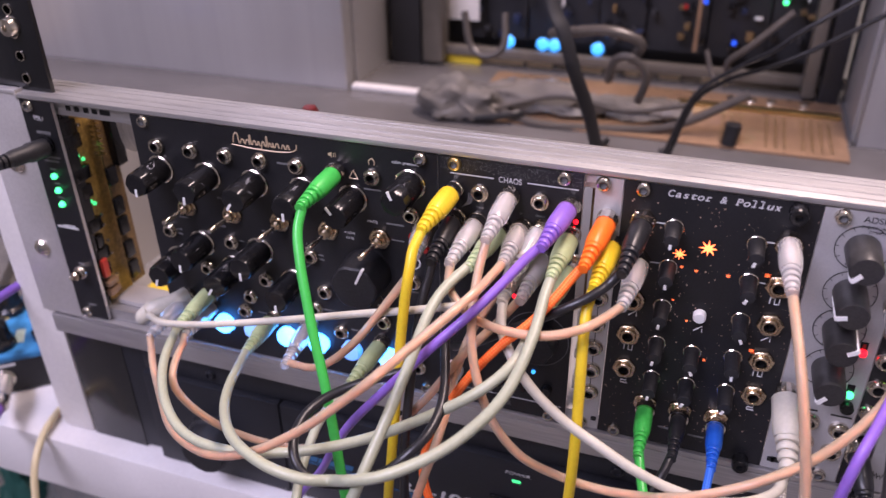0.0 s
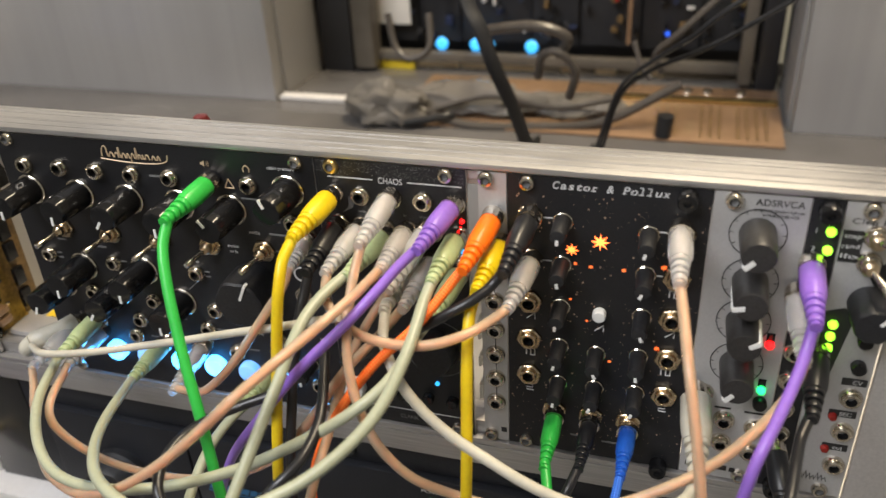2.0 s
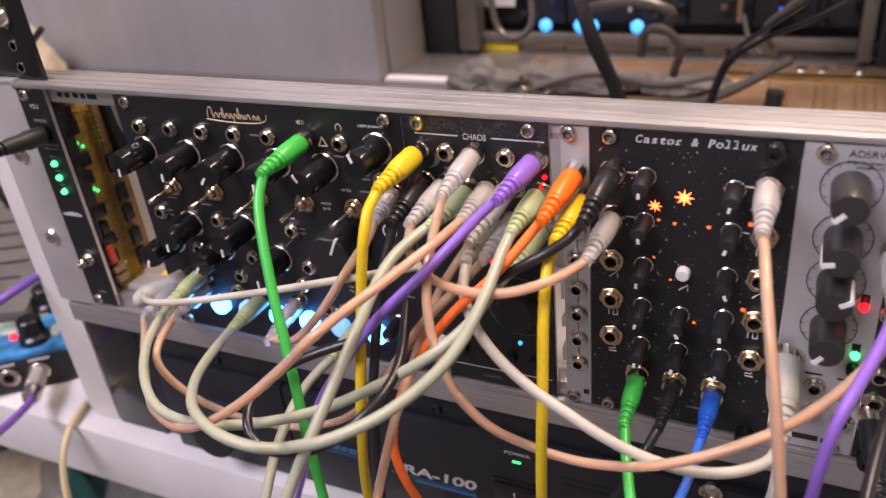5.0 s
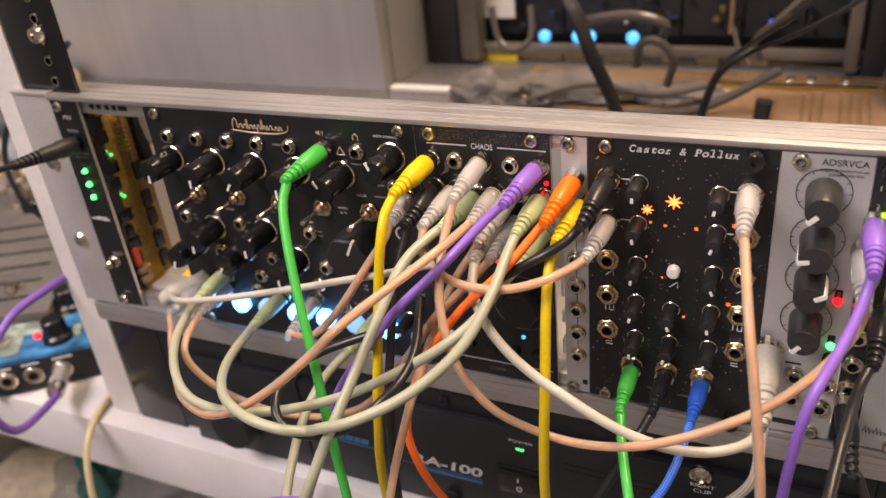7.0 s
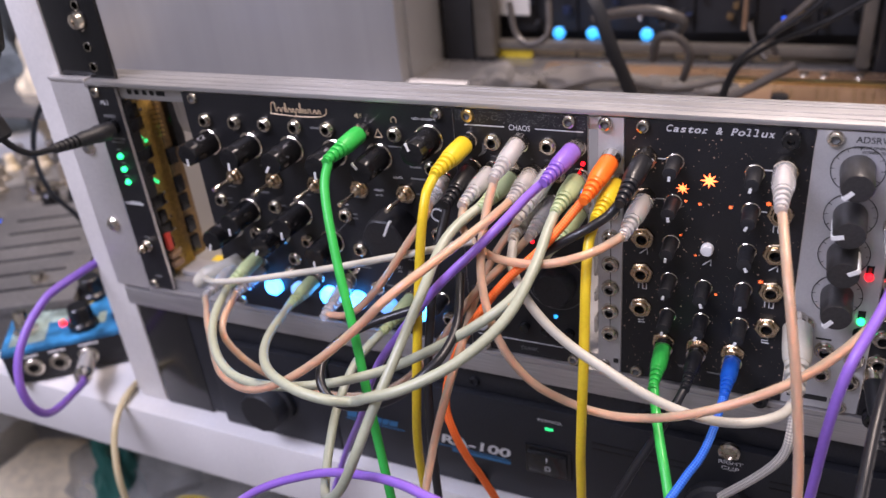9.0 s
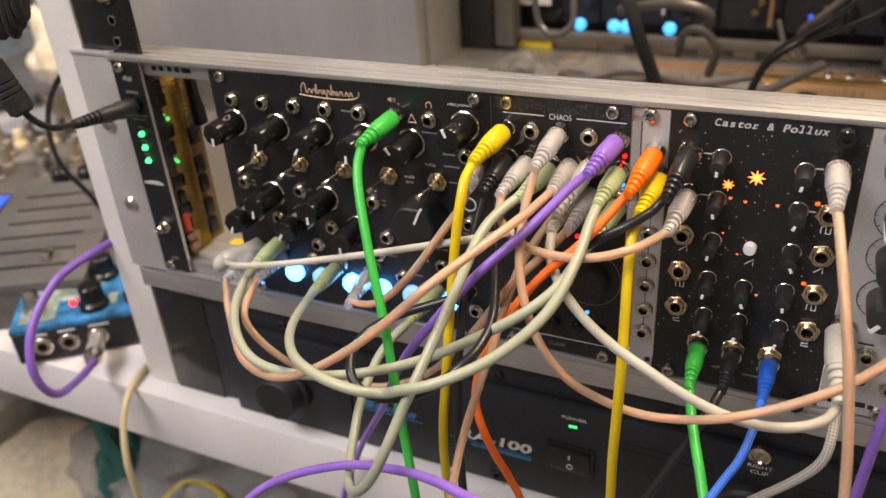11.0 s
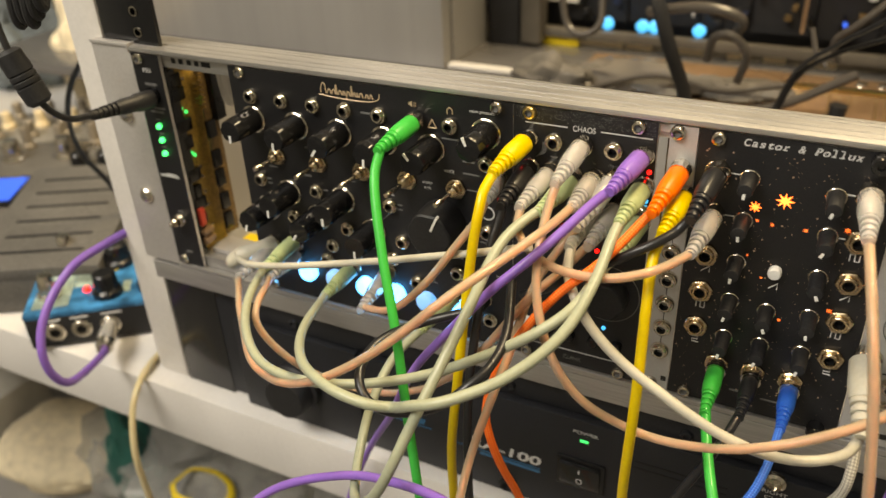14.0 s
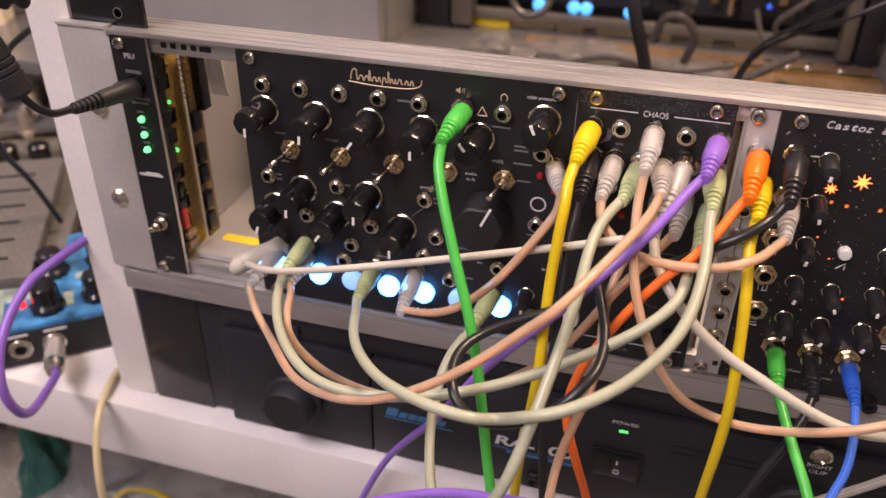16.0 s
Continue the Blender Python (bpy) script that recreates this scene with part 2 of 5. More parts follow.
def mesh_of(name, bm, mats, smooth=35):
    me = bpy.data.meshes.new(name)
    bm.normal_update()
    for e in bm.edges:
        e.smooth = len(e.link_faces) == 2 and e.calc_face_angle(0) < radians(smooth)
    for f in bm.faces:
        f.smooth = True
    bm.to_mesh(me)
    bm.free()
    for m in (mats if isinstance(mats, (list, tuple)) else [mats]):
        me.materials.append(m)
    return me


def part(name, bm, mat, parent=None, label="", kind=""):
    """One mesh, with vertices in world places, under a thing or a part."""
    return inst(name, mesh_of(name, bm, mat), parent, Matrix.Identity(4), label, kind)


def inst(name, me, parent, m, label="", kind=""):
    ob = new(name, me)
    if parent:
        ob.parent = parent
        ob.matrix_parent_inverse = WORLD[parent].inverted()
    ob.matrix_basis = m
    WORLD[ob] = m
    return tagged(ob, label, kind=kind)


def box(bm, lo, hi, bevel=0.0, m=None, seg=2):
    """A box between two corners in metres."""
    lo, hi = Vector(lo), Vector(hi)
    made = bmesh.ops.create_cube(bm, size=1)["verts"]
    for v in made:
        v.co = Vector(((v.co.x + 0.5) * (hi.x - lo.x) + lo.x, (v.co.y + 0.5) * (hi.y - lo.y) + lo.y, (v.co.z + 0.5) * (hi.z - lo.z) + lo.z))
    if bevel:
        edges = list({e for v in made for e in v.link_edges})
        out = bmesh.ops.bevel(bm, geom=edges, offset=bevel, segments=seg, profile=0.6, affect="EDGES")
        made = list({v for f in out["faces"] for v in f.verts} | {v for v in made if v.is_valid})
    if m is not None:
        bmesh.ops.transform(bm, matrix=m, verts=made)
    return bm


def mbox(x0, x1, y0, y1, z0, z1, bevel=0.0, bm=None, m=None):
    """The same in rack millimetres."""
    return box(bm if bm is not None else bmesh.new(), V(x0, y0, z0), V(x1, y1, z1), bevel / 1000, m)


def lathe(bm, profile, m, seg=20, squash=None):
    """Turns (radius, height) pairs round the z axis of m; metres. A radius of 0 closes the end. squash: a function of angle and height."""
    rings = []
    for r, h in profile:
        if r <= 1e-9:
            rings.append([bm.verts.new(m @ Vector((0, 0, h)))])
        else:
            ring = []
            for i in range(seg):
                a = 2 * math.pi * i / seg
                k = squash(a, h) if squash else 1.0
                ring.append(bm.verts.new(m @ Vector((r * k * math.cos(a), r * k * math.sin(a), h))))
            rings.append(ring)
    for a, b in zip(rings, rings[1:]):
        for i in range(seg):
            j = (i + 1) % seg
            if len(a) == 1 and len(b) > 1:
                bm.faces.new((a[0], b[i], b[j]))
            elif len(b) == 1 and len(a) > 1:
                bm.faces.new((a[i], b[0], a[j]))
            elif len(a) > 1:
                bm.faces.new((a[i], b[i], b[j], a[j]))
    bmesh.ops.recalc_face_normals(bm, faces=list(bm.faces))
    return bm


def axis(at, way, spin=0):
    """A pose at a place whose z axis points along way."""
    return Matrix.Translation(at) @ Vector(way).to_track_quat("Z", "Y").to_matrix().to_4x4() @ Matrix.Rotation(radians(spin), 4, "Z")


def glide(points, n=8):
    """A smooth line through points."""
    p = [Vector(q) for q in points]
    p = [2 * p[0] - p[1]] + p + [2 * p[-1] - p[-2]]
    out = []
    for i in range(1, len(p) - 2):
        a, b, c, d = p[i - 1:i + 3]
        for k in range(n):
            u = k / n
            out.append(0.5 * (2 * b + (c - a) * u + (2 * a - 5 * b + 4 * c - d) * u * u + (3 * b - 3 * c + d - a) * u ** 3))
    return out + [p[-2]]


def tube(line, radius, seg=12, bm=None, flat=1.0):
    bm = bm or bmesh.new()
    t = (line[1] - line[0]).normalized()
    side = t.orthogonal().normalized()
    rings = []
    for i, p in enumerate(line):
        t2 = (line[min(i + 1, len(line) - 1)] - line[max(i - 1, 0)]).normalized()
        side = (t.rotation_difference(t2) @ side).normalized()
        side = (side - t2 * side.dot(t2)).normalized()
        t = t2
        up = t.cross(side)
        r = radius(i) if callable(radius) else radius
        rings.append([bm.verts.new(p + r * (math.cos(2 * math.pi * k / seg) * side + flat * math.sin(2 * math.pi * k / seg) * up)) for k in range(seg)])
    lay = bm.loops.layers.uv.get("lay") or bm.loops.layers.uv.new("lay")
    far = 0.0
    for i, (a, b) in enumerate(zip(rings, rings[1:])):
        step = (line[i + 1] - line[i]).length * 880
        for k in range(seg):
            f = bm.faces.new((a[k], a[(k + 1) % seg], b[(k + 1) % seg], b[k]))
            for loop, u, w in zip(f.loops, (far, far, far + step, far + step), (k, k + 1, k + 1, k)):
                loop[lay].uv = (u, w * 10.0 / seg)
        far += step
    for ring in (rings[0][::-1], rings[-1]):
        bm.faces.new(ring)
    bmesh.ops.recalc_face_normals(bm, faces=list(bm.faces))
    return bm


OUT = (0, -1, 0)                      # out of the panels, towards the viewer
FACE = Matrix.Rotation(radians(90), 4, "X")      # local z to -y, local y to z


def text(body, x, z, height, mat, parent, y=-0.35, name="lettering", shear=0.0, width=None, align="CENTER", turn=0.0, bold=0.0):
    """Printed lettering on a panel, its middle at x and its base line at z, in millimetres."""
    cu = bpy.data.curves.new(name, "FONT")
    cu.body, cu.size, cu.align_x, cu.shear, cu.extrude, cu.offset = body, height / 1000 * 1.38, align, shear, 0.00004, bold / 1000
    tmp = new(name, cu)
    bpy.context.view_layer.update()
    me = bpy.data.meshes.new_from_object(tmp.evaluated_get(bpy.context.evaluated_depsgraph_get()))
    bpy.data.objects.remove(tmp)
    k = 1.0
    if width:
        xs = [v.co.x for v in me.vertices]
        k = width / 1000 / max(1e-6, max(xs) - min(xs))
    me.materials.clear()
    me.materials.append(mat)
    return inst(name, me, parent, Matrix.Translation(V(x, y, z)) @ Matrix.Rotation(radians(turn), 4, "Y") @ FACE @ Matrix.Diagonal((k, 1, 1, 1)))


def bars(rows, mat, parent, y=-0.35, name="printed_bar"):
    """Unreadable small print: one plain bar a row (x0, x1, z, height) in millimetres."""
    for x0, x1, z, h in rows:
        part(name, mbox(x0, x1, y, y + 0.25, z - h / 2, z + h / 2), mat, parent)

# ---- room ----


def slab(name, x0, x1, y0, y1, z0, z1, mat, label, category, bevel=0.0):
    ob = part(name, box(bmesh.new(), (x0, y0, z0), (x1, y1, z1), bevel), mat)
    return tagged(ob, label, category, kind="structure")


slab("floor", -2.4, 2.6, -2.2, 1.5, -0.06, 0.0, M["floor"], "dull grey floor below the table", "floor")
slab("ceiling", -2.4, 2.6, -2.2, 1.5, 2.5, 2.6, M["room"], "plain pale painted ceiling", "ceiling")
slab("wall_north", -2.4, 2.6, 1.3, 1.4, 0.0, 2.5, M["room"], "plain grey-green painted wall", "wall")
slab("wall_south", -2.4, 2.6, -2.2, -2.1, 0.0, 2.5, M["room"], "plain pale painted wall", "wall")
slab("wall_west", -2.4, -2.3, -2.1, 1.3, 0.0, 2.5, M["room"], "plain pale painted wall", "wall")
slab("wall_east", 2.5, 2.6, -2.1, 1.3, 0.0, 2.5, M["room"], "plain pale painted wall", "wall")

# table board and the grey cabinet behind the rack
TOP = Z0 - 0.101
table = thing("table", (0.1, 0.25, 0.0), "white laminate table with a thick front edge", "table")
part("tabletop", box(bmesh.new(), (-1.1, -0.010, TOP - 0.045), (1.2, 0.62, TOP), 0.002), M["table"], table)
for lx, ly in ((-1.0, 0.06), (1.1, 0.06), (-1.0, 0.56), (1.1, 0.56)):
    part("leg", box(bmesh.new(), (lx - 0.03, ly - 0.03, 0), (lx + 0.03, ly + 0.03, TOP - 0.045), 0.003), M["table"], table)

cab = thing("cabinet_panel", V(-80, 520, -101), "satin grey cabinet panels behind the rack", "cabinet", kind="structure")
part("front_panel", mbox(-600, -82, 390, 408, -101, 700, 1), M["wall"], cab)
part("niche_side", mbox(-82, -79, 408.5, 512, -101, 700, 0.5), M["wall"], cab)
part("niche_side", mbox(364, 367, 408.5, 512, -101, 700, 0.5), M["wall"], cab)
part("front_panel", mbox(367, 1000, 390, 408, -101, 700, 1), M["wall"], cab)
part("back_panel", mbox(-82, 367, 640, 650, -101, 700, 1), M["black_matte"], cab)
# plain white strip on the niche floor, front left
part("sill", mbox(-78.5, -6, 391, 402, -1.9, 2.2, 1), M["table"], cab)
part("cover_board", mbox(-600, 1000, 262, 389.5, -14, -2, 1), M["cover"], cab)
part("niche_floor", mbox(-78.8, 363.8, 389.7, 560, -14, -2, 0.5), M["cover"], cab)

# ---- the rack frame ----
rack = thing("rack_frame", V(150, 20, -101), "white and aluminium rack frame standing on the table", "rack")


def post(x0, x1):
    bm = mbox(x0, x1, 3, 34, -101, 420, 5)
    return part("upright", bm, M["post"], rack)


post(-113, -86.5)
post(391.5, 418)
# perforated black mounting strip above the bracket
bm = mbox(-86, -47, 4, 6.5, -100.5, 420, 0.4)
strip = part("mounting_strip", bm, M["black_plastic"], rack, "black perforated mounting strip")
bm = bmesh.new()
for zz in range(138, 330, 11):
    lathe(bm, [(0.0021, 0.0006), (0.0026, 0.0006), (0.0026, 0), (0.0, 0)], axis(V(-60, 4, zz), OUT), 12)
part("threaded_hole", bm, M["chrome"], strip)


def plate_ear(x0, x1, screws):
    ear = part("ear", mbox(x0, x1, -0.5, 2, -2, 131, 0.5), M["alu_plate"], rack, "satin aluminium ear plate")
    for sx, sz in screws:
        bm = lathe(bmesh.new(), [(0.0048, 0.0), (0.0048, 0.0008), (0.0036, 0.0022), (0.0014, 0.0026), (0.0012, 0.0012), (0, 0.0012)], axis(V(sx, -0.5, sz), OUT), 20)
        s = part("screw", bm, M["chrome"], ear)
        bm = mbox(sx - 2.3, sx + 2.3, -3.25, -2.6, sz - 0.45, sz + 0.45, 0, None)
        mbox(sx - 0.45, sx + 0.45, -3.25, -2.6, sz - 2.3, sz + 2.3, 0, bm)
        part("cross_slot", bm, M["grey_print"], s)


plate_ear(-92, -64.5, [(-78, 42), (-78, 92)])
plate_ear(361.5, 391, [(379, 37), (379, 95)])
part("flange", mbox(-92, -66, -1.4, 3.4, 131.2, 133, 0.4), M["alu_plate"], rack, "thin pale flange over the ear plate")
part("rail_cap", mbox(-65.8, -64.7, -1.4, 21.5, 128.5, 133, 0.3), M["alu_plate"], rack)
big = lathe(bmesh.new(), [(0.0052, 0.0), (0.0052, 0.0012), (0.0040, 0.0034), (0.0016, 0.0040), (0.0014, 0.002), (0, 0.002)], axis(V(-61, 4, 163), OUT), 24)
part("screw", big, M["chrome"], rack)

# rails: a flat lip over the modules with fine grooves, a threaded strip behind it, and a front bar below
bm = mbox(-64.5, 361.5, -1.2, 21.5, 129.2, 131.6, 0.5)
top_rail = part("top_rail", bm, M["alu"], rack, "brushed aluminium top rail")
for gy in (3.0, 7.6, 8.8, 14.5, 18.0):
    part("rail_ridge", mbox(-64.3, 361.3, gy, gy + 0.8, 131.5, 131.95, 0.15), M["alu"], top_rail)
part("threaded_strip", mbox(-64, 361, 2.6, 12, 121.5, 128.9, 0.4), M["alu"], top_rail)
bm = bmesh.new()
for sx in (-38, -33, -27.5, -22.5, -18, -15):
    mbox(sx - 1.4, sx + 1.4, 2.35, 2.7, 124.4, 127.0, 0, bm)
part("slot", bm, M["hole"], top_rail)
low_rail = part("bottom_rail", mbox(-86, 389, -1.6, 2.0, -15.5, -3.6, 0.6), M["alu"], rack, "brushed aluminium lower rail")
part("rail_lip", mbox(-64.3, 361.3, -1.4, 24, -3.4, -0.6, 0.4), M["alu"], low_rail)
part("threaded_strip", mbox(-64, 361, 2.6, 12, -0.4, 6.5, 0.4), M["alu"], low_rail)
# closed inside of the module bay
bay = part("bay_back", mbox(-64, 361, 108, 110, -3, 84, 0.5), M["wall"], rack, "grey inner back of the module bay")
part("bay_floor", mbox(-64, 361, 24.5, 107.5, -3.2, -1.2, 0.3), M["wall"], rack)
part("bay_side", mbox(-64.4, -62.5, 3, 107, 0, 92, 0.3), M["wall"], rack)
part("bay_side", mbox(-64.4, -62.5, 3, 46, 92.2, 121, 0.3), M["wall"], rack)

# ---- shared small parts ----
NUT = mesh_of("jack_nut", lathe(bmesh.new(), [(0.0041, 0.0), (0.0041, 0.0011), (0.0037, 0.0018), (0.0031, 0.0018), (0.0031, 0.0028), (0.0027, 0.0031),
                                                (0.0020, 0.0031), (0.0018, 0.0026), (0.0018, -0.001), (0, -0.001)], Matrix.Identity(4), 18), M["chrome"])
HEX = mesh_of("hex_nut", lathe(bmesh.new(), [(0.0052, 0.0), (0.0052, 0.0015), (0.0047, 0.0020), (0.0034, 0.0020), (0.0034, 0.0030), (0.0030, 0.0034),
                                               (0.0023, 0.0034), (0.0020, 0.0028), (0.0020, -0.001), (0, -0.001)], Matrix.Identity(4), 24,
                              squash=lambda a, h: 1.0 if h > 0.0021 or h < -0.0005 else 0.90 / max(0.90, math.cos((a % (math.pi / 3)) - math.pi / 6))), M["bronze"])
WELL = mesh_of("jack_hole", lathe(bmesh.new(), [(0.00172, 0.0027), (0.00172, -0.0008), (0, -0.0008)], Matrix.Identity(4), 14), M["hole"])
SCREW = mesh_of("panel_screw", lathe(bmesh.new(), [(0.0031, 0.0), (0.0031, 0.0009), (0.0025, 0.0019), (0.0017, 0.0021), (0.0015, 0.0011), (0, 0.0009)],
                                     Matrix.Identity(4), 20), M["chrome"])
SCREW_GOLD = SCREW.copy()
SCREW_GOLD.materials.clear()
SCREW_GOLD.materials.append(M["gold"])
THUMB = mesh_of("thumb_screw", lathe(bmesh.new(), [(0.0034, 0.0), (0.0034, 0.0055), (0.0030, 0.0062), (0.0014, 0.0062), (0.0013, 0.0048), (0, 0.0048)],
                                     Matrix.Identity(4), 28, squash=lambda a, h: 1 + 0.03 * math.cos(14 * a)), M["black_plastic"])
HEXWELL = mesh_of("hex_recess", lathe(bmesh.new(), [(0.00155, 0.00215), (0.0014, 0.0012), (0, 0.0010)], Matrix.Identity(4), 6), M["grey_print"])


def knob_mesh(name, r, h, mat, flutes=0, skirt=0.0):
    prof = [(r + skirt, 0.0004), (r + skirt, 0.0022), (r, 0.0030), (r * 0.97, h * 0.55), (r * 0.93, h - 0.0010), (r * 0.86, h - 0.0002), (r * 0.45, h), (0, h - 0.0001)]
    return mesh_of(name, lathe(bmesh.new(), prof, Matrix.Identity(4), 36 if flutes else 28, squash=(lambda a, z: 1 + 0.085 * (abs(math.cos(flutes * a / 2)) - 0.6) * (0.003 < z < h + 0.001)) if flutes else None), mat)


KNOB = knob_mesh("knob_cap", 0.0062, 0.0185, M["black_plastic"], 8)
KNOB_BIG = knob_mesh("large_knob_cap", 0.0118, 0.0165, M["black_matte"], 6)
KNOB_GREY = knob_mesh("soft_knob_cap", 0.0061, 0.0175, M["knob_grey"], 0)
KNOB_MINI = knob_mesh("mini_knob_cap", 0.0031, 0.0128, M["black_matte"], 0)
DISC = mesh_of("knob_skirt", lathe(bmesh.new(), [(0.0071, 0), (0.0071, 0.0010), (0.0066, 0.0014), (0, 0.0014)], Matrix.Identity(4), 28), M["chrome"])
RING_MINI = mesh_of("bushing_ring", lathe(bmesh.new(), [(0.0038, 0), (0.0038, 0.0006), (0.0035, 0.0009), (0.0032, 0.0009), (0.0032, 0.0003)], Matrix.Identity(4), 24), M["chrome"])
LED = mesh_of("led_lens", lathe(bmesh.new(), [(0.0016, 0), (0.0016, 0.0010), (0.0012, 0.0019), (0, 0.0022)], Matrix.Identity(4), 14), M["green_on"])


def recoloured(me, mat):
    out = me.copy()
    out.materials.clear()
    out.materials.append(mat)
    return out


LEDS = {k: recoloured(LED, M[k]) for k in ("green_on", "lime_on", "red_on", "red_off", "blue_far", "orange_low", "green_small")}
for key, of in (("red_small", "red_on"), ("blue_small", "blue_far"), ("green_small", "green_small")):
    LEDS[key] = mesh_of("small_led_lens", lathe(bmesh.new(), [(0.0010, 0), (0.0010, 0.0006), (0.0007, 0.0011), (0, 0.0013)], Matrix.Identity(4), 12), M[of])
BUTTON = mesh_of("round_button", lathe(bmesh.new(), [(0.0052, 0), (0.0052, 0.0030), (0.0046, 0.0040), (0.0030, 0.0045), (0, 0.0046)], Matrix.Identity(4), 28), M["blue_on"])
BUTTON_DIM = recoloured(BUTTON, M["blue_dim"])
CAP = mesh_of("button_cap", lathe(bmesh.new(), [(0.0026, 0), (0.0026, 0.0028), (0.0022, 0.0034), (0, 0.0036)], Matrix.Identity(4), 20), M["white_button"])
CAP_BLACK = recoloured(CAP, M["black_plastic"])


def on_panel(x, z, y=0.0, spin=0.0):
    return axis(V(x, y, z), OUT, spin)


def jack(parent, x, z, hexed=False, spin=0):
    j = inst("jack_socket", HEX if hexed else NUT, parent, on_panel(x, z, -0.2, spin))
    inst("jack_hole", WELL, j, on_panel(x, z, -0.25))
    return j


def screw(parent, x, z, me=None):
    s = inst("screw", me or SCREW, parent, on_panel(x, z, -0.2))
    inst("hex_recess", HEXWELL, s, on_panel(x, z, -0.2))


def pointer(parent, x, z, r, h, turn, w=0.00055, side=0.5):
    """White index line over a knob's top and down its flank. turn: degrees clockwise from straight up."""
    a = radians(turn)
    m = Matrix.Translation(V(x, 0, z)) @ Matrix.Rotation(a, 4, "Y")
    bm = box(bmesh.new(), (-w, -h - 0.0003, r * 0.30), (w, -h + 0.0006, r * 0.93), 0, m)
    if side > 0.1:
        box(bm, (-w, -h, r * 0.90), (w, -h * (1 - side), r * 1.02), 0, m)
    return part("pointer", bm, M["pointer"], parent)


def knob(parent, x, z, turn, me=None, r=6.2, h=18.5, skirt=True, side=0.04, w=0.00055):
    k = inst("knob", me or KNOB, parent, on_panel(x, z, -1.2 if skirt else 0))
    if skirt:
        inst("knob_skirt", DISC, k, on_panel(x, z, -0.2))
    if me == KNOB_MINI:
        inst("bushing_ring", RING_MINI, k, on_panel(x, z, -0.2))
    pointer(k, x, z, r / 1000, h / 1000 + (0.0012 if skirt else 0), turn, w, side)
    return k


def toggle(parent, x, z, tip=(-3, -6), reach=13, nut=None):
    """Small lever switch: hexagonal nut, bushing and a bat lever that ends at tip millimetres from its root."""
    t = inst("toggle_switch", nut or HEX, parent, on_panel(x, z, -0.2))
    a, b = V(x, -2.6, z), V(x + tip[0], -reach, z + tip[1])
    bm = lathe(bmesh.new(), [(0.0026, 0), (0.0026, 0.003), (0.0016, 0.0042), (0, 0.0042)], axis(a, OUT), 14)
    part("bushing", bm, M["bronze"], t)
    w = b - V(x, -5, z)
    bm = lathe(bmesh.new(), [(0.0010, 0), (0.0013, w.length * 0.6), (0.0017, w.length * 0.90), (0.0012, w.length), (0, w.length)], axis(V(x, -5, z), w), 12)
    part("lever", bm, M["chrome"], t)


def led(parent, x, z, colour, y=-0.2):
    return inst("led", LEDS[colour], parent, on_panel(x, z, y))


def face(parent_name, x0, x1, mat, label, category="synthesizer module", z0=0.2, z1=128.4, y0=0.0):
    t = thing(parent_name, V((x0 + x1) / 2, 1, 0), label, category, "modules in the rack")
    p = part("panel", mbox(x0 + 0.15, x1 - 0.15, y0, y0 + 2, z0, z1, 0.15), M["alu_plate"], t)
    part("panel_face", mbox(x0 + 0.2, x1 - 0.2, y0 - 0.2, y0 - 0.02, z0 + 0.05, z1 - 0.05), mat, t)
    return t


# ---- power module ----
psu = face("power_module", -65.8, -45.6, M["panel"], "narrow black power module with three lit green lamps")
screw(psu, -59.5, 125.4)
screw(psu, -59.5, 3.2)
text("PSU", -55.5, 118.3, 2.6, M["white_print"], psu, width=5.4)
bars([(-59, -50.5, 112, 1.5), (-60.5, -48.5, 98.8, 1.0), (-59, -50, 96.6, 1.0), (-57, -53.5, 92, 0.9), (-57, -53.5, 84, 0.9), (-57, -53.5, 76, 0.9), (-56.5, -52.5, 36, 0.9), (-57, -52, 9, 0.9)], M["grey_print"], psu)
bars([(-63, -49.5, 58, 1.2), (-59, -51, 59.2, 0.7)], M["white_print"], psu, name="maker_mark")
for zz in (88.3, 80.3, 72.3):
    led(psu, -55.2, zz, "green_on")
toggle(psu, -55.5, 30.5, (-2.5, -1.5), 7, NUT)
lathe_bm = lathe(bmesh.new(), [(0.0048, 0), (0.0048, 0.0012), (0.0030, 0.0012), (0.0030, -0.001), (0, -0.001)], on_panel(-54.5, 106, -0.2), 20)
part("power_inlet", lathe_bm, M["black_plastic"], psu)

# ---- circuit boards in the open gap ----


def board(x, y0, y1, z0, z1, mat, label):
    t = thing("circuit_board", V(x, (y0 + y1) / 2, z0), label, "circuit board", "boards in the open bay")
    part("board", mbox(x - 0.8, x + 0.8, y0, y1, z0, z1, 0.1), mat, t)
    return t


b1 = board(-50.5, 9, 28, 6, 120, M["pcb"], "mustard circuit board standing edge-on in the open bay")
for zz, w in ((28, 2), (38, 4), (46, 2), (56, 4), (76, 3), (86, 5), (104, 4), (112, 3)):
    part("chip", mbox(-49.6, -46.4, 9 - w, 10 + w, zz - 3.6, zz + 3.6, 0.2), M["black_plastic"], b1)
# black block for the shadow and dark components in front of the board
part("heat_sink", mbox(-49.6, -46.6, 3.5, 10, 60, 118, 0.3), M["black_matte"], b1)
for zz in (20, 34, 42, 52, 58, 110, 116):
    part("solder", lathe(bmesh.new(), [(0.0013, 0), (0.0010, 0.0010), (0, 0.0013)], axis(V(-49.6, 17, zz), (1, 0, 0)), 10), M["chrome"], b1)
part("trimmer", mbox(-49.6, -44.8, 5, 9, 25, 36, 0.6), M["red_part"], b1, "red trimmer block")
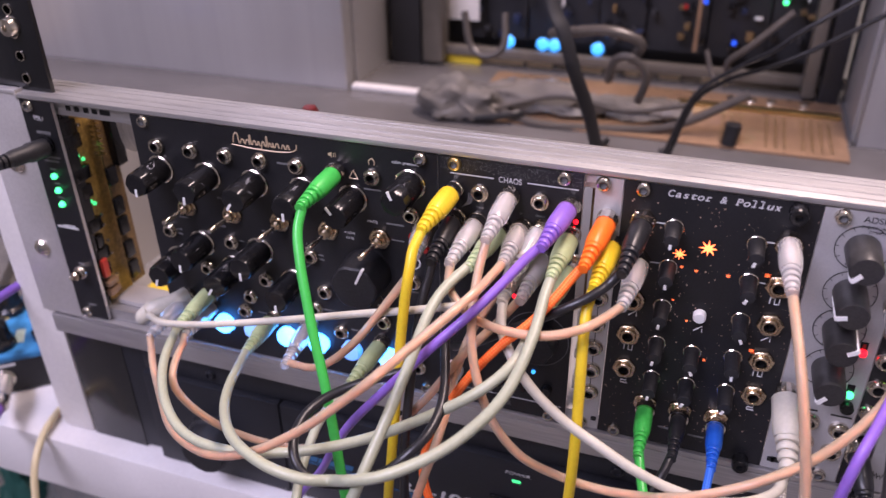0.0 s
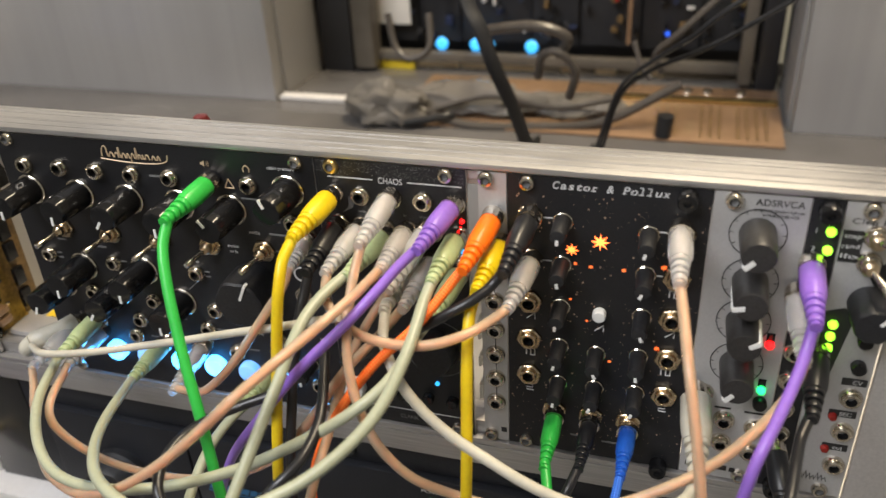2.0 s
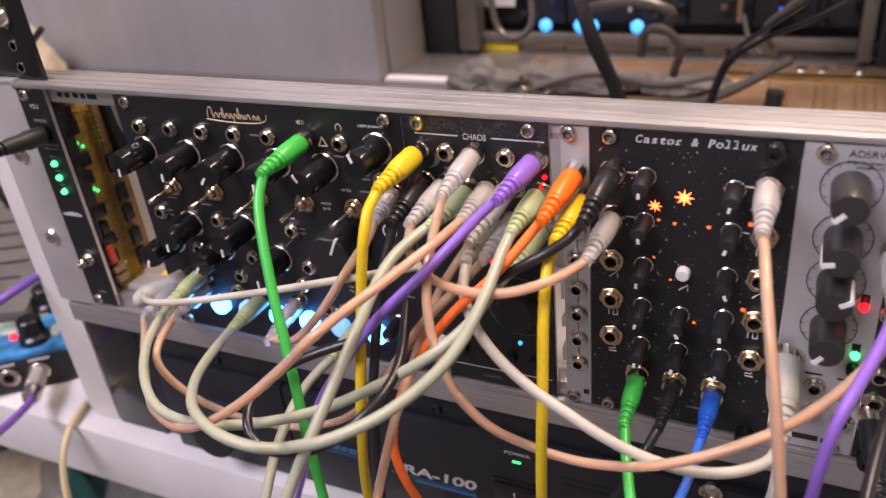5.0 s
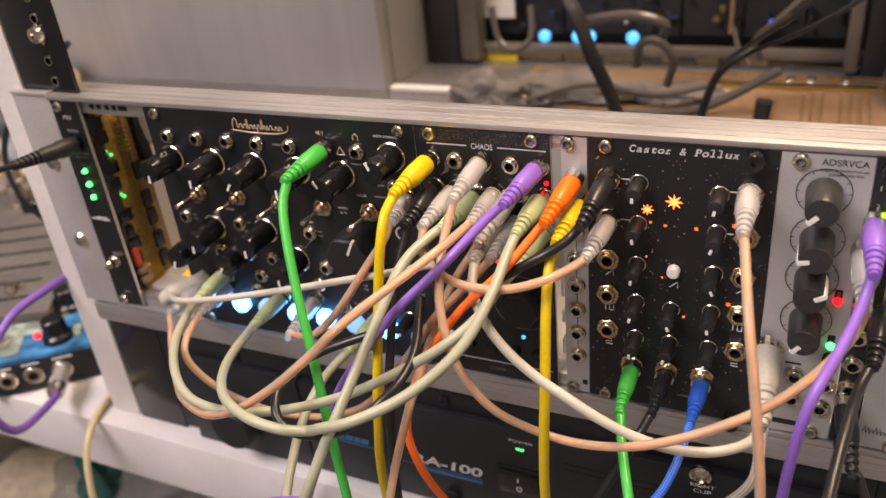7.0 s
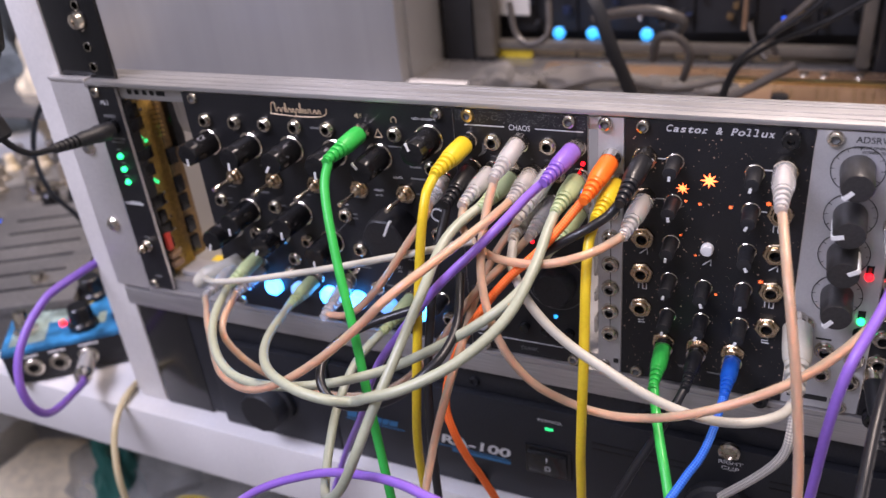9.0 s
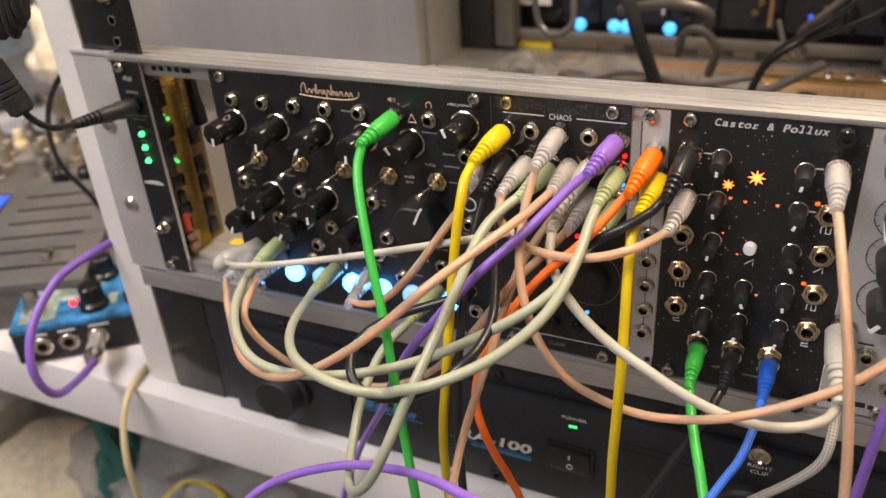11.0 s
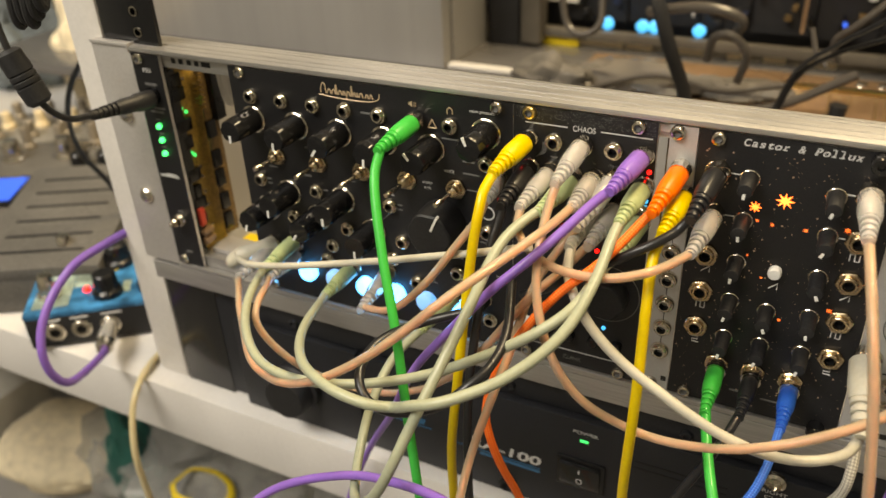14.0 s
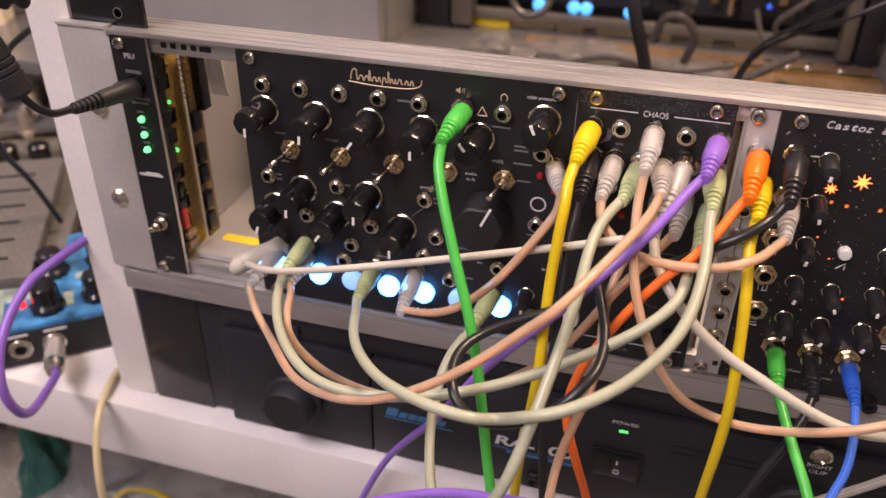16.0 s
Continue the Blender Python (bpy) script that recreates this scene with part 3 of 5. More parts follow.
part("terminal", mbox(-49.6, -44, 5, 13, 13, 17, 0.4), M["tan"], b1)
part("terminal", mbox(-49.6, -44, 5, 13, 19, 22, 0.4), M["tan"], b1)
for yy, zz in ((12, 95), (15, 92), (13, 68), (15, 66)):
    inst("led", LEDS["green_small"], b1, axis(V(-49.6, yy, zz), (0.8, -0.6, 0)))
b2 = board(-43.5, 22, 32, 12, 122, M["pcb_dark"], "brown circuit board standing edge-on in the open bay")
for zz in (22, 35, 50, 62, 80):
    part("chip", mbox(-42.6, -40, 20, 26, zz - 5, zz + 5, 0.2), M["black_plastic"], b2)
pins = bmesh.new()
for k in range(8):
    for q in (0, 2.5):
        mbox(-42.6, -38.6, 17 + q, 17.6 + q, 94 + k * 2.8, 94.6 + k * 2.8, 0, pins)
part("pin_header", pins, M["gold"], b2)
part("header_block", mbox(-42.6, -38, 27, 34, 84, 119, 0.2), M["black_plastic"], b2)
rib = thing("ribbon_cable", V(-32, 36, 95), "grey flat ribbon cable in the open bay", "ribbon cable")
for k in range(9):
    wire = tube(glide([V(-34 + k * 1.1, 30, 126), V(-34 + k * 1.1, 28, 114), V(-34 + k * 1.1, 29, 100), V(-36 + k * 1.1, 34, 91)], 5), 0.00058, 6)
    part("wire", wire, M["ribbon"], rib)
lab = thing("yellow_sticker", V(-33, 36, -1), "yellow warning sticker on the bay floor", "sticker")
part("sticker", mbox(-48, -16, 28, 46, -1.15, -0.9), M["yellow_label"], lab)
bars([(-44, -22, -0.8, 0.1)], M["black_print"], lab, y=36)
part("foil", mbox(-44, -6, 8, 24, 6.6, 10, 1.2), M["alu_plate"], thing("foil_packet", V(-25, 16, 6.5), "crumpled grey foil packet on the lower rail", "packet"))

# ---- wide black drum module ----
drum = face("drum_module", 0.0, 152.4, M["panel"], "wide black module with lit blue buttons and many knobs")
for sx, sz in ((7.5, 125.5), (144.9, 125.5), (7.5, 3), (144.9, 3)):
    screw(drum, sx, sz)
for jx in (12.5, 31, 49.5, 67.5, 86, 104, 122.5):
    jack(drum, jx, 114)
for jx, jz in ((10.5, 68.5), (45.5, 68), (88.5, 68), (140, 64), (29, 50), (62, 49.5), (94, 49), (51.5, 37.5), (88, 38), (47, 28), (101, 27), (124, 38), (140, 98.5),
               (146, 94), (14, 30), (28, 33), (64, 28), (85, 30), (122, 26), (141, 15)):
    jack(drum, jx, jz)
for k, (kx, turn) in enumerate(((12, 184), (38, 186), (63, 215), (88, 182), (112.5, 320))):
    knob(drum, kx, 102, turn)
knob(drum, 140, 113, 335)
for kx, kz, turn in ((28, 64, 185), (61, 66, 182), (13, 52.5, 200), (44.5, 53, 215), (77.5, 51.5, 180)):
    knob(drum, kx, kz, turn)
knob(drum, 117, 65, 25, KNOB_BIG, 11.8, 16.5, skirt=False, side=0.12)
knob(drum, 138, 26, 180, KNOB_MINI, 3.1, 12.8, skirt=False)
for tx in (23.5, 48.5, 74, 99, 124.5):
    toggle(drum, tx, 84, (-3, -2), 16.5)
for bx, on in ((14, 1), (33.5, 1), (51, 0), (70, 1), (88, 1), (106, 0), (126, 1)):
    inst("round_button", BUTTON if on else BUTTON_DIM, drum, on_panel(bx, 17.3, -0.2), "round button lit blue" if on else "dim round button")
# script-like maker's mark as a flourish of plain strokes
for x0, x1, low, high in ((55, 57.6, 121.2, 125.8), (58.6, 60.4, 121.2, 123.3), (61.2, 63, 121.2, 123.3), (63.2, 63.9, 121.2, 125.6), (64.8, 66.4, 121.2, 123.2),
                         (67.2, 68.3, 121.2, 123.2), (69.2, 70.8, 119.4, 123.3), (71.8, 72.4, 121.2, 125.9), (72.9, 74.0, 121.2, 123.1), (74.9, 75.3, 121.2, 123.2),
                         (76.2, 77.8, 121.2, 123.3), (79.4, 80.8, 121.2, 123.0), (81.8, 83.0, 121.2, 123.1)):
    line = glide([V(x0, -0.3, low), V(x0 + 0.25, -0.3, (low + high) / 2), V((x0 + x1) / 2, -0.3, high), V(x1, -0.3, high - 0.5), V(x1 + 0.1, -0.3, (121.2 + high) / 2 - 0.3), V(x1 + 0.5, -0.3, 121.2)], 5)
    part("maker_mark", tube(line, 0.00034, 6), M["gold_print"], drum)
part("maker_mark", tube(glide([V(54, -0.3, 120.2), V(66, -0.3, 119.4), V(80, -0.3, 119.6), V(86, -0.3, 121.2), V(87, -0.3, 124)], 6), 0.0003, 6), M["gold_print"], drum)
for s, x, z, h in (("cabin pressure", 138, 121.8, 1.5), ("enable", 109.5, 83.5, 1.5), ("to fx", 109.5, 80.8, 1.5), ("mb/Dj", 121, 91.2, 1.5), ("throttle", 124, 46.2, 1.4), ("fever", 146, 40.5, 1.4), ("velo", 115, 40.6, 1.3), ("city", 115, 38.4, 1.3), ("props", 88.5, 73.5, 1.4)):
    text(s, x, z, h, M["white_print"], drum)
bars([(57, 62, 104.4, 0.7), (76, 82, 114, 0.9), (118, 126, 107.6, 0.7), (128, 134, 100, 0.8), (128, 134, 98, 0.8), (16, 21, 91, 0.8), (41, 47, 91, 0.8), (17, 22, 77, 0.8), (37, 43, 75.5, 0.9), (63, 69, 77, 0.8), (14, 17, 69.5, 0.7), (14, 17, 67, 0.7), (49, 52, 69, 0.7), (92, 95, 69, 0.7), (92, 95, 66.6, 0.7), (128, 136, 92, 0.8), (102, 112, 45, 0.8), (130, 136, 84, 0.6), (36, 42, 44, 0.7), (70, 77, 41, 0.7), (54, 60, 28, 0.8), (106, 112, 29, 0.8), (64, 70, 33, 0.8), (92, 98, 38, 0.7), (136, 142, 58, 0.8), (18, 24, 60, 0.7)], M["grey_print"], drum)
speaker = bmesh.new()
ring = [speaker.verts.new(V(x, -0.35, z)) for x, z in ((102.0, 121.2), (102.8, 121.2), (103.8, 120.4), (103.8, 123.2), (102.8, 122.4), (102.0, 122.4))]
speaker.faces.new(ring)
for k in (0.7, 1.5):
    tube(glide([V(103.9 + k, -0.35, 121.1 - k * 0.3), V(104.2 + k, -0.35, 121.8), V(103.9 + k, -0.35, 122.5 + k * 0.3)], 4), 0.00013, 5, speaker)
# little loudspeaker, warning triangle and headphone signs
part("speaker_sign", speaker, M["gold_print"], drum)
tri = bmesh.new()
for a, b in (((111.4, 111.8), (115.6, 111.8)), ((115.6, 111.8), (113.5, 115.8)), ((113.5, 115.8), (111.4, 111.8))):
    tube([V(a[0], -0.3, a[1]), V(b[0], -0.3, b[1])], 0.00028, 6, tri)
part("warning_sign", tri, M["gold_print"], drum)
part("headphone_sign", tube(glide([V(121.3, -0.3, 119.6), V(121.2, -0.3, 121.2), V(122.5, -0.3, 122.4), V(123.8, -0.3, 121.2), V(123.7, -0.3, 119.6)], 5), 0.00028, 6), M["gold_print"], drum)
# thin printed connecting lines
for x0, z0, x1, z1 in ((45.5, 64, 52, 58), (88.5, 64, 82, 58), (31, 50, 37, 52), (120, 58, 124, 50)):
    part("printed_line", tube([V(x0, -0.25, z0), V(x1, -0.25, z1)], 0.0002, 5), M["grey_print"], drum)
part("round_sign", lathe(bmesh.new(), [(0.0036, 0.0001), (0.0036, 0.0003), (0.0029, 0.0003), (0.0029, 0.0001)], on_panel(140, 74, -0.2), 22), M["white_print"], drum)
led(drum, 140, 88, "red_off")
led(drum, 146.5, 82, "red_off")

# ---- sampler module with the dotted header ----
smp = face("sampler_module", 152.4, 213.4, M["panel"], "black module with a dotted header and translucent plugs in its sockets")
screw(smp, 159.9, 125.5, SCREW_GOLD)
for sx, sz in ((205.6, 125.5), (205.6, 3), (159.9, 3)):
    screw(smp, sx, sz)
text("CHAOS", 183.5, 119.9, 2.6, M["white_print"], smp, width=9.6)
bars([(158, 176.5, 121.1, 0.45), (190.5, 211.5, 121.1, 0.45), (156, 211, 8.6, 0.35)], M["white_print"], smp)
text("CLANK", 183, 3.4, 2.2, M["grey_print"], smp, width=8.6)
for s, x in (("loop", 171, ), ("in", 188.5), ("chaos", 196.5)):
    text(s, x, 106.6, 1.3, M["grey_print"], smp)
rng = random.Random(4)
dust = bmesh.new()
for k in range(420):
    dx, dz = rng.uniform(153.5, 212.5), rng.uniform(122.3, 128)
    s = rng.uniform(0.08, 0.17)
    mbox(dx - s, dx + s, -0.28, -0.2, dz - s, dz + s, 0, dust)
tagged(part("dotted_header", dust, M["grey_print"], smp), kind="stuff")
for jx in (160, 171, 184, 196.3, 209):
    jack(smp, jx, 114)
for jx in (161, 170, 180, 190, 200, 210):
    jack(smp, jx, 101.2)
for jx in (159, 169, 190, 200, 211):
    jack(smp, jx, 88.5)
for x, z, c in ((211.3, 107, "red_small"), (187, 66, "red_small"), (192, 66, "red_small"), (155.5, 107.5, "red_small"), (211, 94, "blue_small"), (197.3, 26.3, "blue_small"), (176, 75, "red_off")):
    led(smp, x, z, c)
inst("knob", knob_mesh("dark_knob_cap", 0.0095, 0.0085, M["black_matte"], 6), smp, on_panel(198, 45, 0))
inst("round_button", recoloured(BUTTON, M["white_button"]), smp, on_panel(158.5, 18, -0.2))
for bx, bz in ((170, 18), (181.5, 18), (193, 18), (204, 18)):
    inst("button_cap", CAP_BLACK, smp, on_panel(bx, bz, -0.2))
arcs = bmesh.new()
for k in range(7):
    tube(glide([V(163 + k * 0.55, -0.25, 106 + k * 0.3), V(165.4 + k * 0.3, -0.25, 109), V(165.8 + k * 0.4, -0.25, 113)], 4), 0.00012, 5, arcs)
part("printed_arcs", arcs, M["grey_print"], smp)
part("printed_arcs", lathe(bmesh.new(), [(0.0145, 0.0001), (0.0145, 0.0002), (0.0141, 0.0002), (0.0141, 0.0001)], on_panel(198, 45, -0.2), 40), M["grey_print"], smp)

# ---- narrow multiple, between an open slit and the starry module ----
mult = face("multiple_module", 217.6, 228.6, M["silver_panel"], "slim silver strip of linked sockets")
screw(mult, 220.9, 125.5)
screw(mult, 220.9, 3)
for jz in (111, 99, 86, 73, 59.5, 47, 34.5, 22):
    jack(mult, 223.4, jz)
for z0, z1 in ((90, 95), (77, 82), (63.5, 69), (51, 55.5), (38.5, 43), (26, 30.5)):
    bars([(223.2, 223.6, (z0 + z1) / 2, z1 - z0)], M["black_print"], mult)
part("maker_mark", mbox(225.2, 227.6, -0.35, -0.1, 5, 7.6), M["black_print"], mult)
part("bracket", mbox(212, 219, 1.8, 3.2, 124.2, 127.4, 0.2), M["alu_plate"], mult)
part("slit_edge", mbox(215.6, 217.0, 8, 30, 1, 128, 0.2), M["pcb_dark"], mult)
for z0, z1 in ((16, 24), (34, 39), (48, 58), (84, 92)):
    part("side_socket", mbox(214.2, 215.5, 6, 14, z0, z1, 0.2), M["white_button"], mult)

# ---- starry oscillator module ----
osc = face("oscillator_module", 228.6, 299.7, M["panel"], "black oscillator module with copper star speckles and lit orange stars")
screw(osc, 236.1, 125.5)
screw(osc, 236.1, 3)
inst("thumb_screw", THUMB, osc, on_panel(291.5, 125.2, -0.2), "knurled black thumb screw")
inst("thumb_screw", THUMB, osc, on_panel(291.5, 1.8, -0.2), "knurled black thumb screw")
for k, letter in enumerate("Castor & Pollux"):
    if letter == " ":
        continue
    x = 246.2 + 2.72 * k
    text(letter, x, 124.0, 2.95, M["white_print"], osc, shear=0.22, width=2.5 if letter in "CP&xuo" else 2.15 if letter in "ast" else 1.1 if letter == "l" else 1.9, bold=0.07)
    if letter in "lrP":
        bars([(x - 0.95, x + 0.75 if letter != "P" else x + 0.1, 124.2, 0.42)], M["white_print"], osc, name="slab_foot")
    if letter == "l":
        bars([(x - 0.7, x + 0.4, 126.8, 0.42)], M["white_print"], osc, name="slab_foot")
rng = random.Random(11)
dust = bmesh.new()
for k in range(560):
    dx, dz, s = rng.uniform(229.5, 299), rng.uniform(2, 122), 0.10 + 0.34 * rng.random() ** 4
    lathe(dust, [(s / 1000, 0.00006), (0, 0.00006)], on_panel(dx, dz, -0.2), 6)
tagged(part("star_speckle", dust, M["star_dust"], osc), kind="stuff")
for jz in (112, 94, 75, 57.5, 39.5):
    jack(osc, 237.3, jz, True, 10)
for jz in (110.5, 92.5, 74.5, 56.5, 38.5):
    jack(osc, 290.7, jz, True, 10)
for jx in (248, 263, 278):
    jack(osc, jx, 22.3, True, 20)
for k, jz in enumerate((112, 94, 75, 56.5, 38)):
    knob(osc, 249.3, jz - 1, 180 + (4, -6, 5, 12, 8)[k], KNOB_MINI, 3.1, 12.8, skirt=False, side=0.45)
for k, jz in enumerate((110, 93.5, 75, 56.5, 38.5)):
    knob(osc, 279.8, jz - 1, 180 + (12, 20, -22, -4, 18)[k], KNOB_MINI, 3.1, 12.8, skirt=False, side=0.45)
for jz, a in ((55, 160), (38, 200)):
    knob(osc, 263.8, jz - 1, a, KNOB_MINI, 3.1, 12.8, skirt=False, side=0.45)
inst("button_cap", CAP, osc, on_panel(264.2, 73.2, -0.2), "round white button")


def star(x, z, r, mat, points=8, inner=0.36):
    bm = bmesh.new()
    ring = [bm.verts.new(V(x + (r if k % 2 == 0 else r * inner) * math.sin(math.pi * k / points), -0.45, z + (r if k % 2 == 0 else r * inner) * math.cos(math.pi * k / points))) for k in range(2 * points)]
    back = [bm.verts.new(v.co + Vector((0, 0.00022, 0))) for v in ring]
    bm.faces.new(ring)
    for k in range(2 * points):
        bm.faces.new((ring[k], back[k], back[(k + 1) % (2 * points)], ring[(k + 1) % (2 * points)]))
    part("lit_star", bm, mat, osc)


star(263, 104, 3.4, M["orange_on"])
star(252.8, 99.6, 2.5, M["orange_on"])
for sx, sz, r in ((254.3, 94, 0.8), (260, 93.2, 0.9), (272, 93.2, 1.0), (286, 96.2, 1.3), (286.2, 60.2, 1.2), (269, 51, 0.8), (253, 78, 0.6), (259.5, 69, 0.6)):
    star(sx, sz, r, M["orange_low"], 6)
for x0, x1, z in ((240.8, 247, 112), (240.8, 247, 94), (282.6, 287, 110.5), (282.6, 287, 92.5)):
    bars([(x0, x1, z, 0.45)], M["white_print"], osc)


def glyph(points, x, z, k=1.0):
    part("wave_sign", tube([V(x + a * k, -0.3, z + b * k) for a, b in points], 0.00028, 5), M["white_print"], osc)


SAW, SQUARE, PULSE = ((-1.6, -1.6), (1.6, 1.2), (1.6, -1.6)), ((-1.7, -1.5), (-1.7, 1.3), (0, 1.3), (0, -1.5), (1.7, -1.5), (1.7, 1.3)), ((-1.7, 1.3), (1.2, 1.3), (1.2, -0.2), (-1.2, -0.2), (-1.2, -1.6), (1.7, -1.6))
for sign, x, z in ((SAW, 237.8, 68.4), (SQUARE, 237.8, 50.5), (PULSE, 237.5, 32.5), (SQUARE, 290.5, 85.4), (SAW, 290.5, 67.6), (SQUARE, 290.5, 49.6), (PULSE, 290.5, 31.6), (SAW, 264.4, 66.5)):
    glyph(sign, x, z)
bars([(255, 262, 10, 0.9), (268, 275, 9, 0.9)], M["grey_print"], osc)

# ---- silver envelope module ----
env = face("envelope_module", 299.7, 330.2, M["silver_panel"], "silver envelope module with a column of four black knobs")
screw(env, 306.3, 125.3)
screw(env, 323, 3)
text("ADSRVCA", 320.7, 124.2, 2.5, M["black_print"], env, width=15.2)
text("ENVELOPE GENERATOR with", 320.8, 121.9, 1.0, M["black_print"], env, width=15.6)
text("INTEGRATED VCA", 321.5, 120.2, 1.0, M["black_print"], env, width=11.5)
for k, (kz, turn) in enumerate(((113.5, 222), (94.5, 255), (77.5, 60), (58.5, 218))):
    knob(env, 315.2, kz, turn, KNOB_GREY, 6.1, 17.5, skirt=False, side=0.8, w=0.00085)
    part("printed_scale", lathe(bmesh.new(), [(0.0094, 0.0001), (0.0094, 0.00025), (0.0091, 0.00025), (0.0091, 0.0001)], on_panel(315.2, kz, -0.2), 40), M["black_print"], env)
    for a in range(-150, 151, 30):
        p = Matrix.Rotation(radians(a), 3, "Y")
        bm = box(bmesh.new(), (-0.0001, -0.0004, 0.0078), (0.0001, -0.0003, 0.0091), 0, Matrix.Translation(V(315.2, 0, kz)) @ p.to_4x4())
        part("scale_tick", bm, M["black_print"], env)
for lx, lz, c in ((325.3, 69, "red_on"), (325.3, 48, "green_on")):
    part("led_slot", mbox(323.9, 326.7, -0.4, -0.21, lz - 1, lz + 4.8, 0.1), M["black_plastic"], env)
    led(env, lx, lz, c, -0.4)
    if c == "red_on":
        # dull red bar paints the LED's reflected glow onto its slot
        part("led_glow_bar", mbox(324.7, 325.9, -0.6, -0.42, lz + 1.5, lz + 4), M["red_off"], env)
inst("button_cap", CAP_BLACK, env, on_panel(325.6, 42, -0.2))
for jx, jz in ((305, 43), (314, 31), (314, 19.5), (325.5, 29), (325, 17)):
    jack(env, jx, jz)
bars([(302, 318, 5.5, 2.6), (303.5, 305.0, 5.5, 3.2), (319, 321.2, 5.2, 2.2)], M["black_print"], env, name="maker_mark")
bars([(310, 316, 36.5, 0.8), (321, 329, 36, 0.8)], M["black_print"], env)

# ---- slim black mixer ----
lfo = face("slim_mixer_module", 330.2, 340.4, M["panel"], "slim black module crowded with plugs and lime lamps")
inst("thumb_screw", THUMB, lfo, on_panel(335.6, 125, -0.2))
inst("thumb_screw", THUMB, lfo, on_panel(335.6, 2.0, -0.2))
for s, z in (("1", 116), ("2", 109)):
    text(s, 333, z, 1.9, M["white_print"], lfo)
    led(lfo, 337.4, z + 0.9, "lime_on")
for jz in (104.5, 92, 80, 67, 54, 41, 29, 17):
    jack(lfo, 334.2, jz)

# ---- silver modulation module ----
mod = face("modulation_module", 340.4, 360.7, M["silver_panel"], "silver module with black printed patches, lever switches and a knob")
screw(mod, 348.2, 125.6)
screw(mod, 353, 3)
text("Clep Diaz", 351.2, 120.6, 2.0, M["black_print"], mod, width=16.5)
part("printed_patch", mbox(341, 347.4, -0.34, -0.2, 106, 118), M["black_print"], mod)
for s, z in (("step", 115.2), ("rand", 111.4), ("lfo", 107.6)):
    text(s, 344.1, z, 1.7, M["white_print"], mod, y=-0.45, width=5.2)
toggle(mod, 351, 116.5, (0.5, 5), 14, NUT)
toggle(mod, 350.6, 106.8, (6, -4), 15, NUT)
led(mod, 357.6, 117, "red_off")
bm = bmesh.new()
pts = [V(352, -0.3, 101), V(354.5, -0.3, 106), V(357.5, -0.3, 108), V(359.8, -0.3, 104.5), V(359.5, -0.3, 98.5), V(354, -0.3, 97.5)]
bm.faces.new([bm.verts.new(p) for p in pts])
part("printed_patch", bm, M["black_print"], mod)
knob(mod, 353.6, 91, 40, knob_mesh("fat_knob_cap", 0.0068, 0.0160, M["black_matte"], 10), 6.8, 16, skirt=False, side=0.05)
text("lim", 356, 80.5, 1.6, M["black_print"], mod)
for bz in (76, 64.5):
    inst("button_cap", CAP_BLACK, mod, on_panel(355.4, bz, -0.2))
bm = bmesh.new()
pts = [V(341, -0.3, 86), V(346.8, -0.3, 88), V(351, -0.3, 86), V(347, -0.3, 60), V(341, -0.3, 46)]
bm.faces.new([bm.verts.new(p) for p in pts])
part("printed_patch", bm, M["black_print"], mod)
for lz in (81, 76, 71, 66):
    led(mod, 344.2, lz, "lime_on", -0.3)
for jz in (50, 34, 17):
    jack(mod, 355.6, jz)
for x0, x1, z, s in ((351.4, 359.8, 57, "CV"), (349.6, 359, 42, "SEC"), (350, 359, 25.6, "out")):
    part("printed_patch", mbox(x0, x1, -0.34, -0.2, z - 1.6, z + 1.6), M["black_print"], mod)
    text(s, (x0 + x1) / 2 + 1, z - 0.9, 1.8, M["white_print"], mod, y=-0.45)
for lz in (40.5, 24.6):
    led(mod, 351.2, lz, "red_off")
rows = bmesh.new()
for k in range(9):
    tube([V(342 + k * 1.4, -0.3, 8.5), V(342.7 + k * 1.4, -0.3, 11.5 - (k % 3)), V(343.3 + k * 1.4, -0.3, 7.5)], 0.00018, 5, rows)
part("printed_waves", rows, M["black_print"], mod)

# ---- power amplifier below ----
amp = thing("power_amplifier", V(150, 120, -101), "black rack power amplifier with a large volume knob", "amplifier")
part("chassis", mbox(-58, 362, 8, 255, -98, -19, 1), M["amp"], amp)
part("ear", mbox(-84, -31.2, 4.5, 8, -98.5, -18.5, 0.6), M["amp"], amp)
part("ear", mbox(352.2, 389, 4.5, 8, -98.5, -18.5, 0.6), M["amp"], amp)
part("upper_band", mbox(-31, 352, 2.5, 8, -31.5, -18.5, 0.6), M["amp"], amp)
part("front_panel", mbox(-31, 57.4, -1.5, 8, -99.5, -32.2, 1.6), M["amp"], amp)
part("front_panel", mbox(58, 352, -1.5, 8, -99.5, -32.2, 1.6), M["amp"], amp)
for x0, z0, x1, z1 in ((-80, -22.5, -73, -20.5), (-80, -96.5, -73, -94.5), (376, -22.5, 383, -20.5)):
    part("ear_slot", mbox(x0, x1, 4.2, 4.6, z0, z1, 0.1), M["hole"], amp)
AMP_SCREW = recoloured(SCREW, M["amp"])
for sx in (14, 150, 240):
    inst("screw", AMP_SCREW, amp, on_panel(sx, -25.5, 2.6))
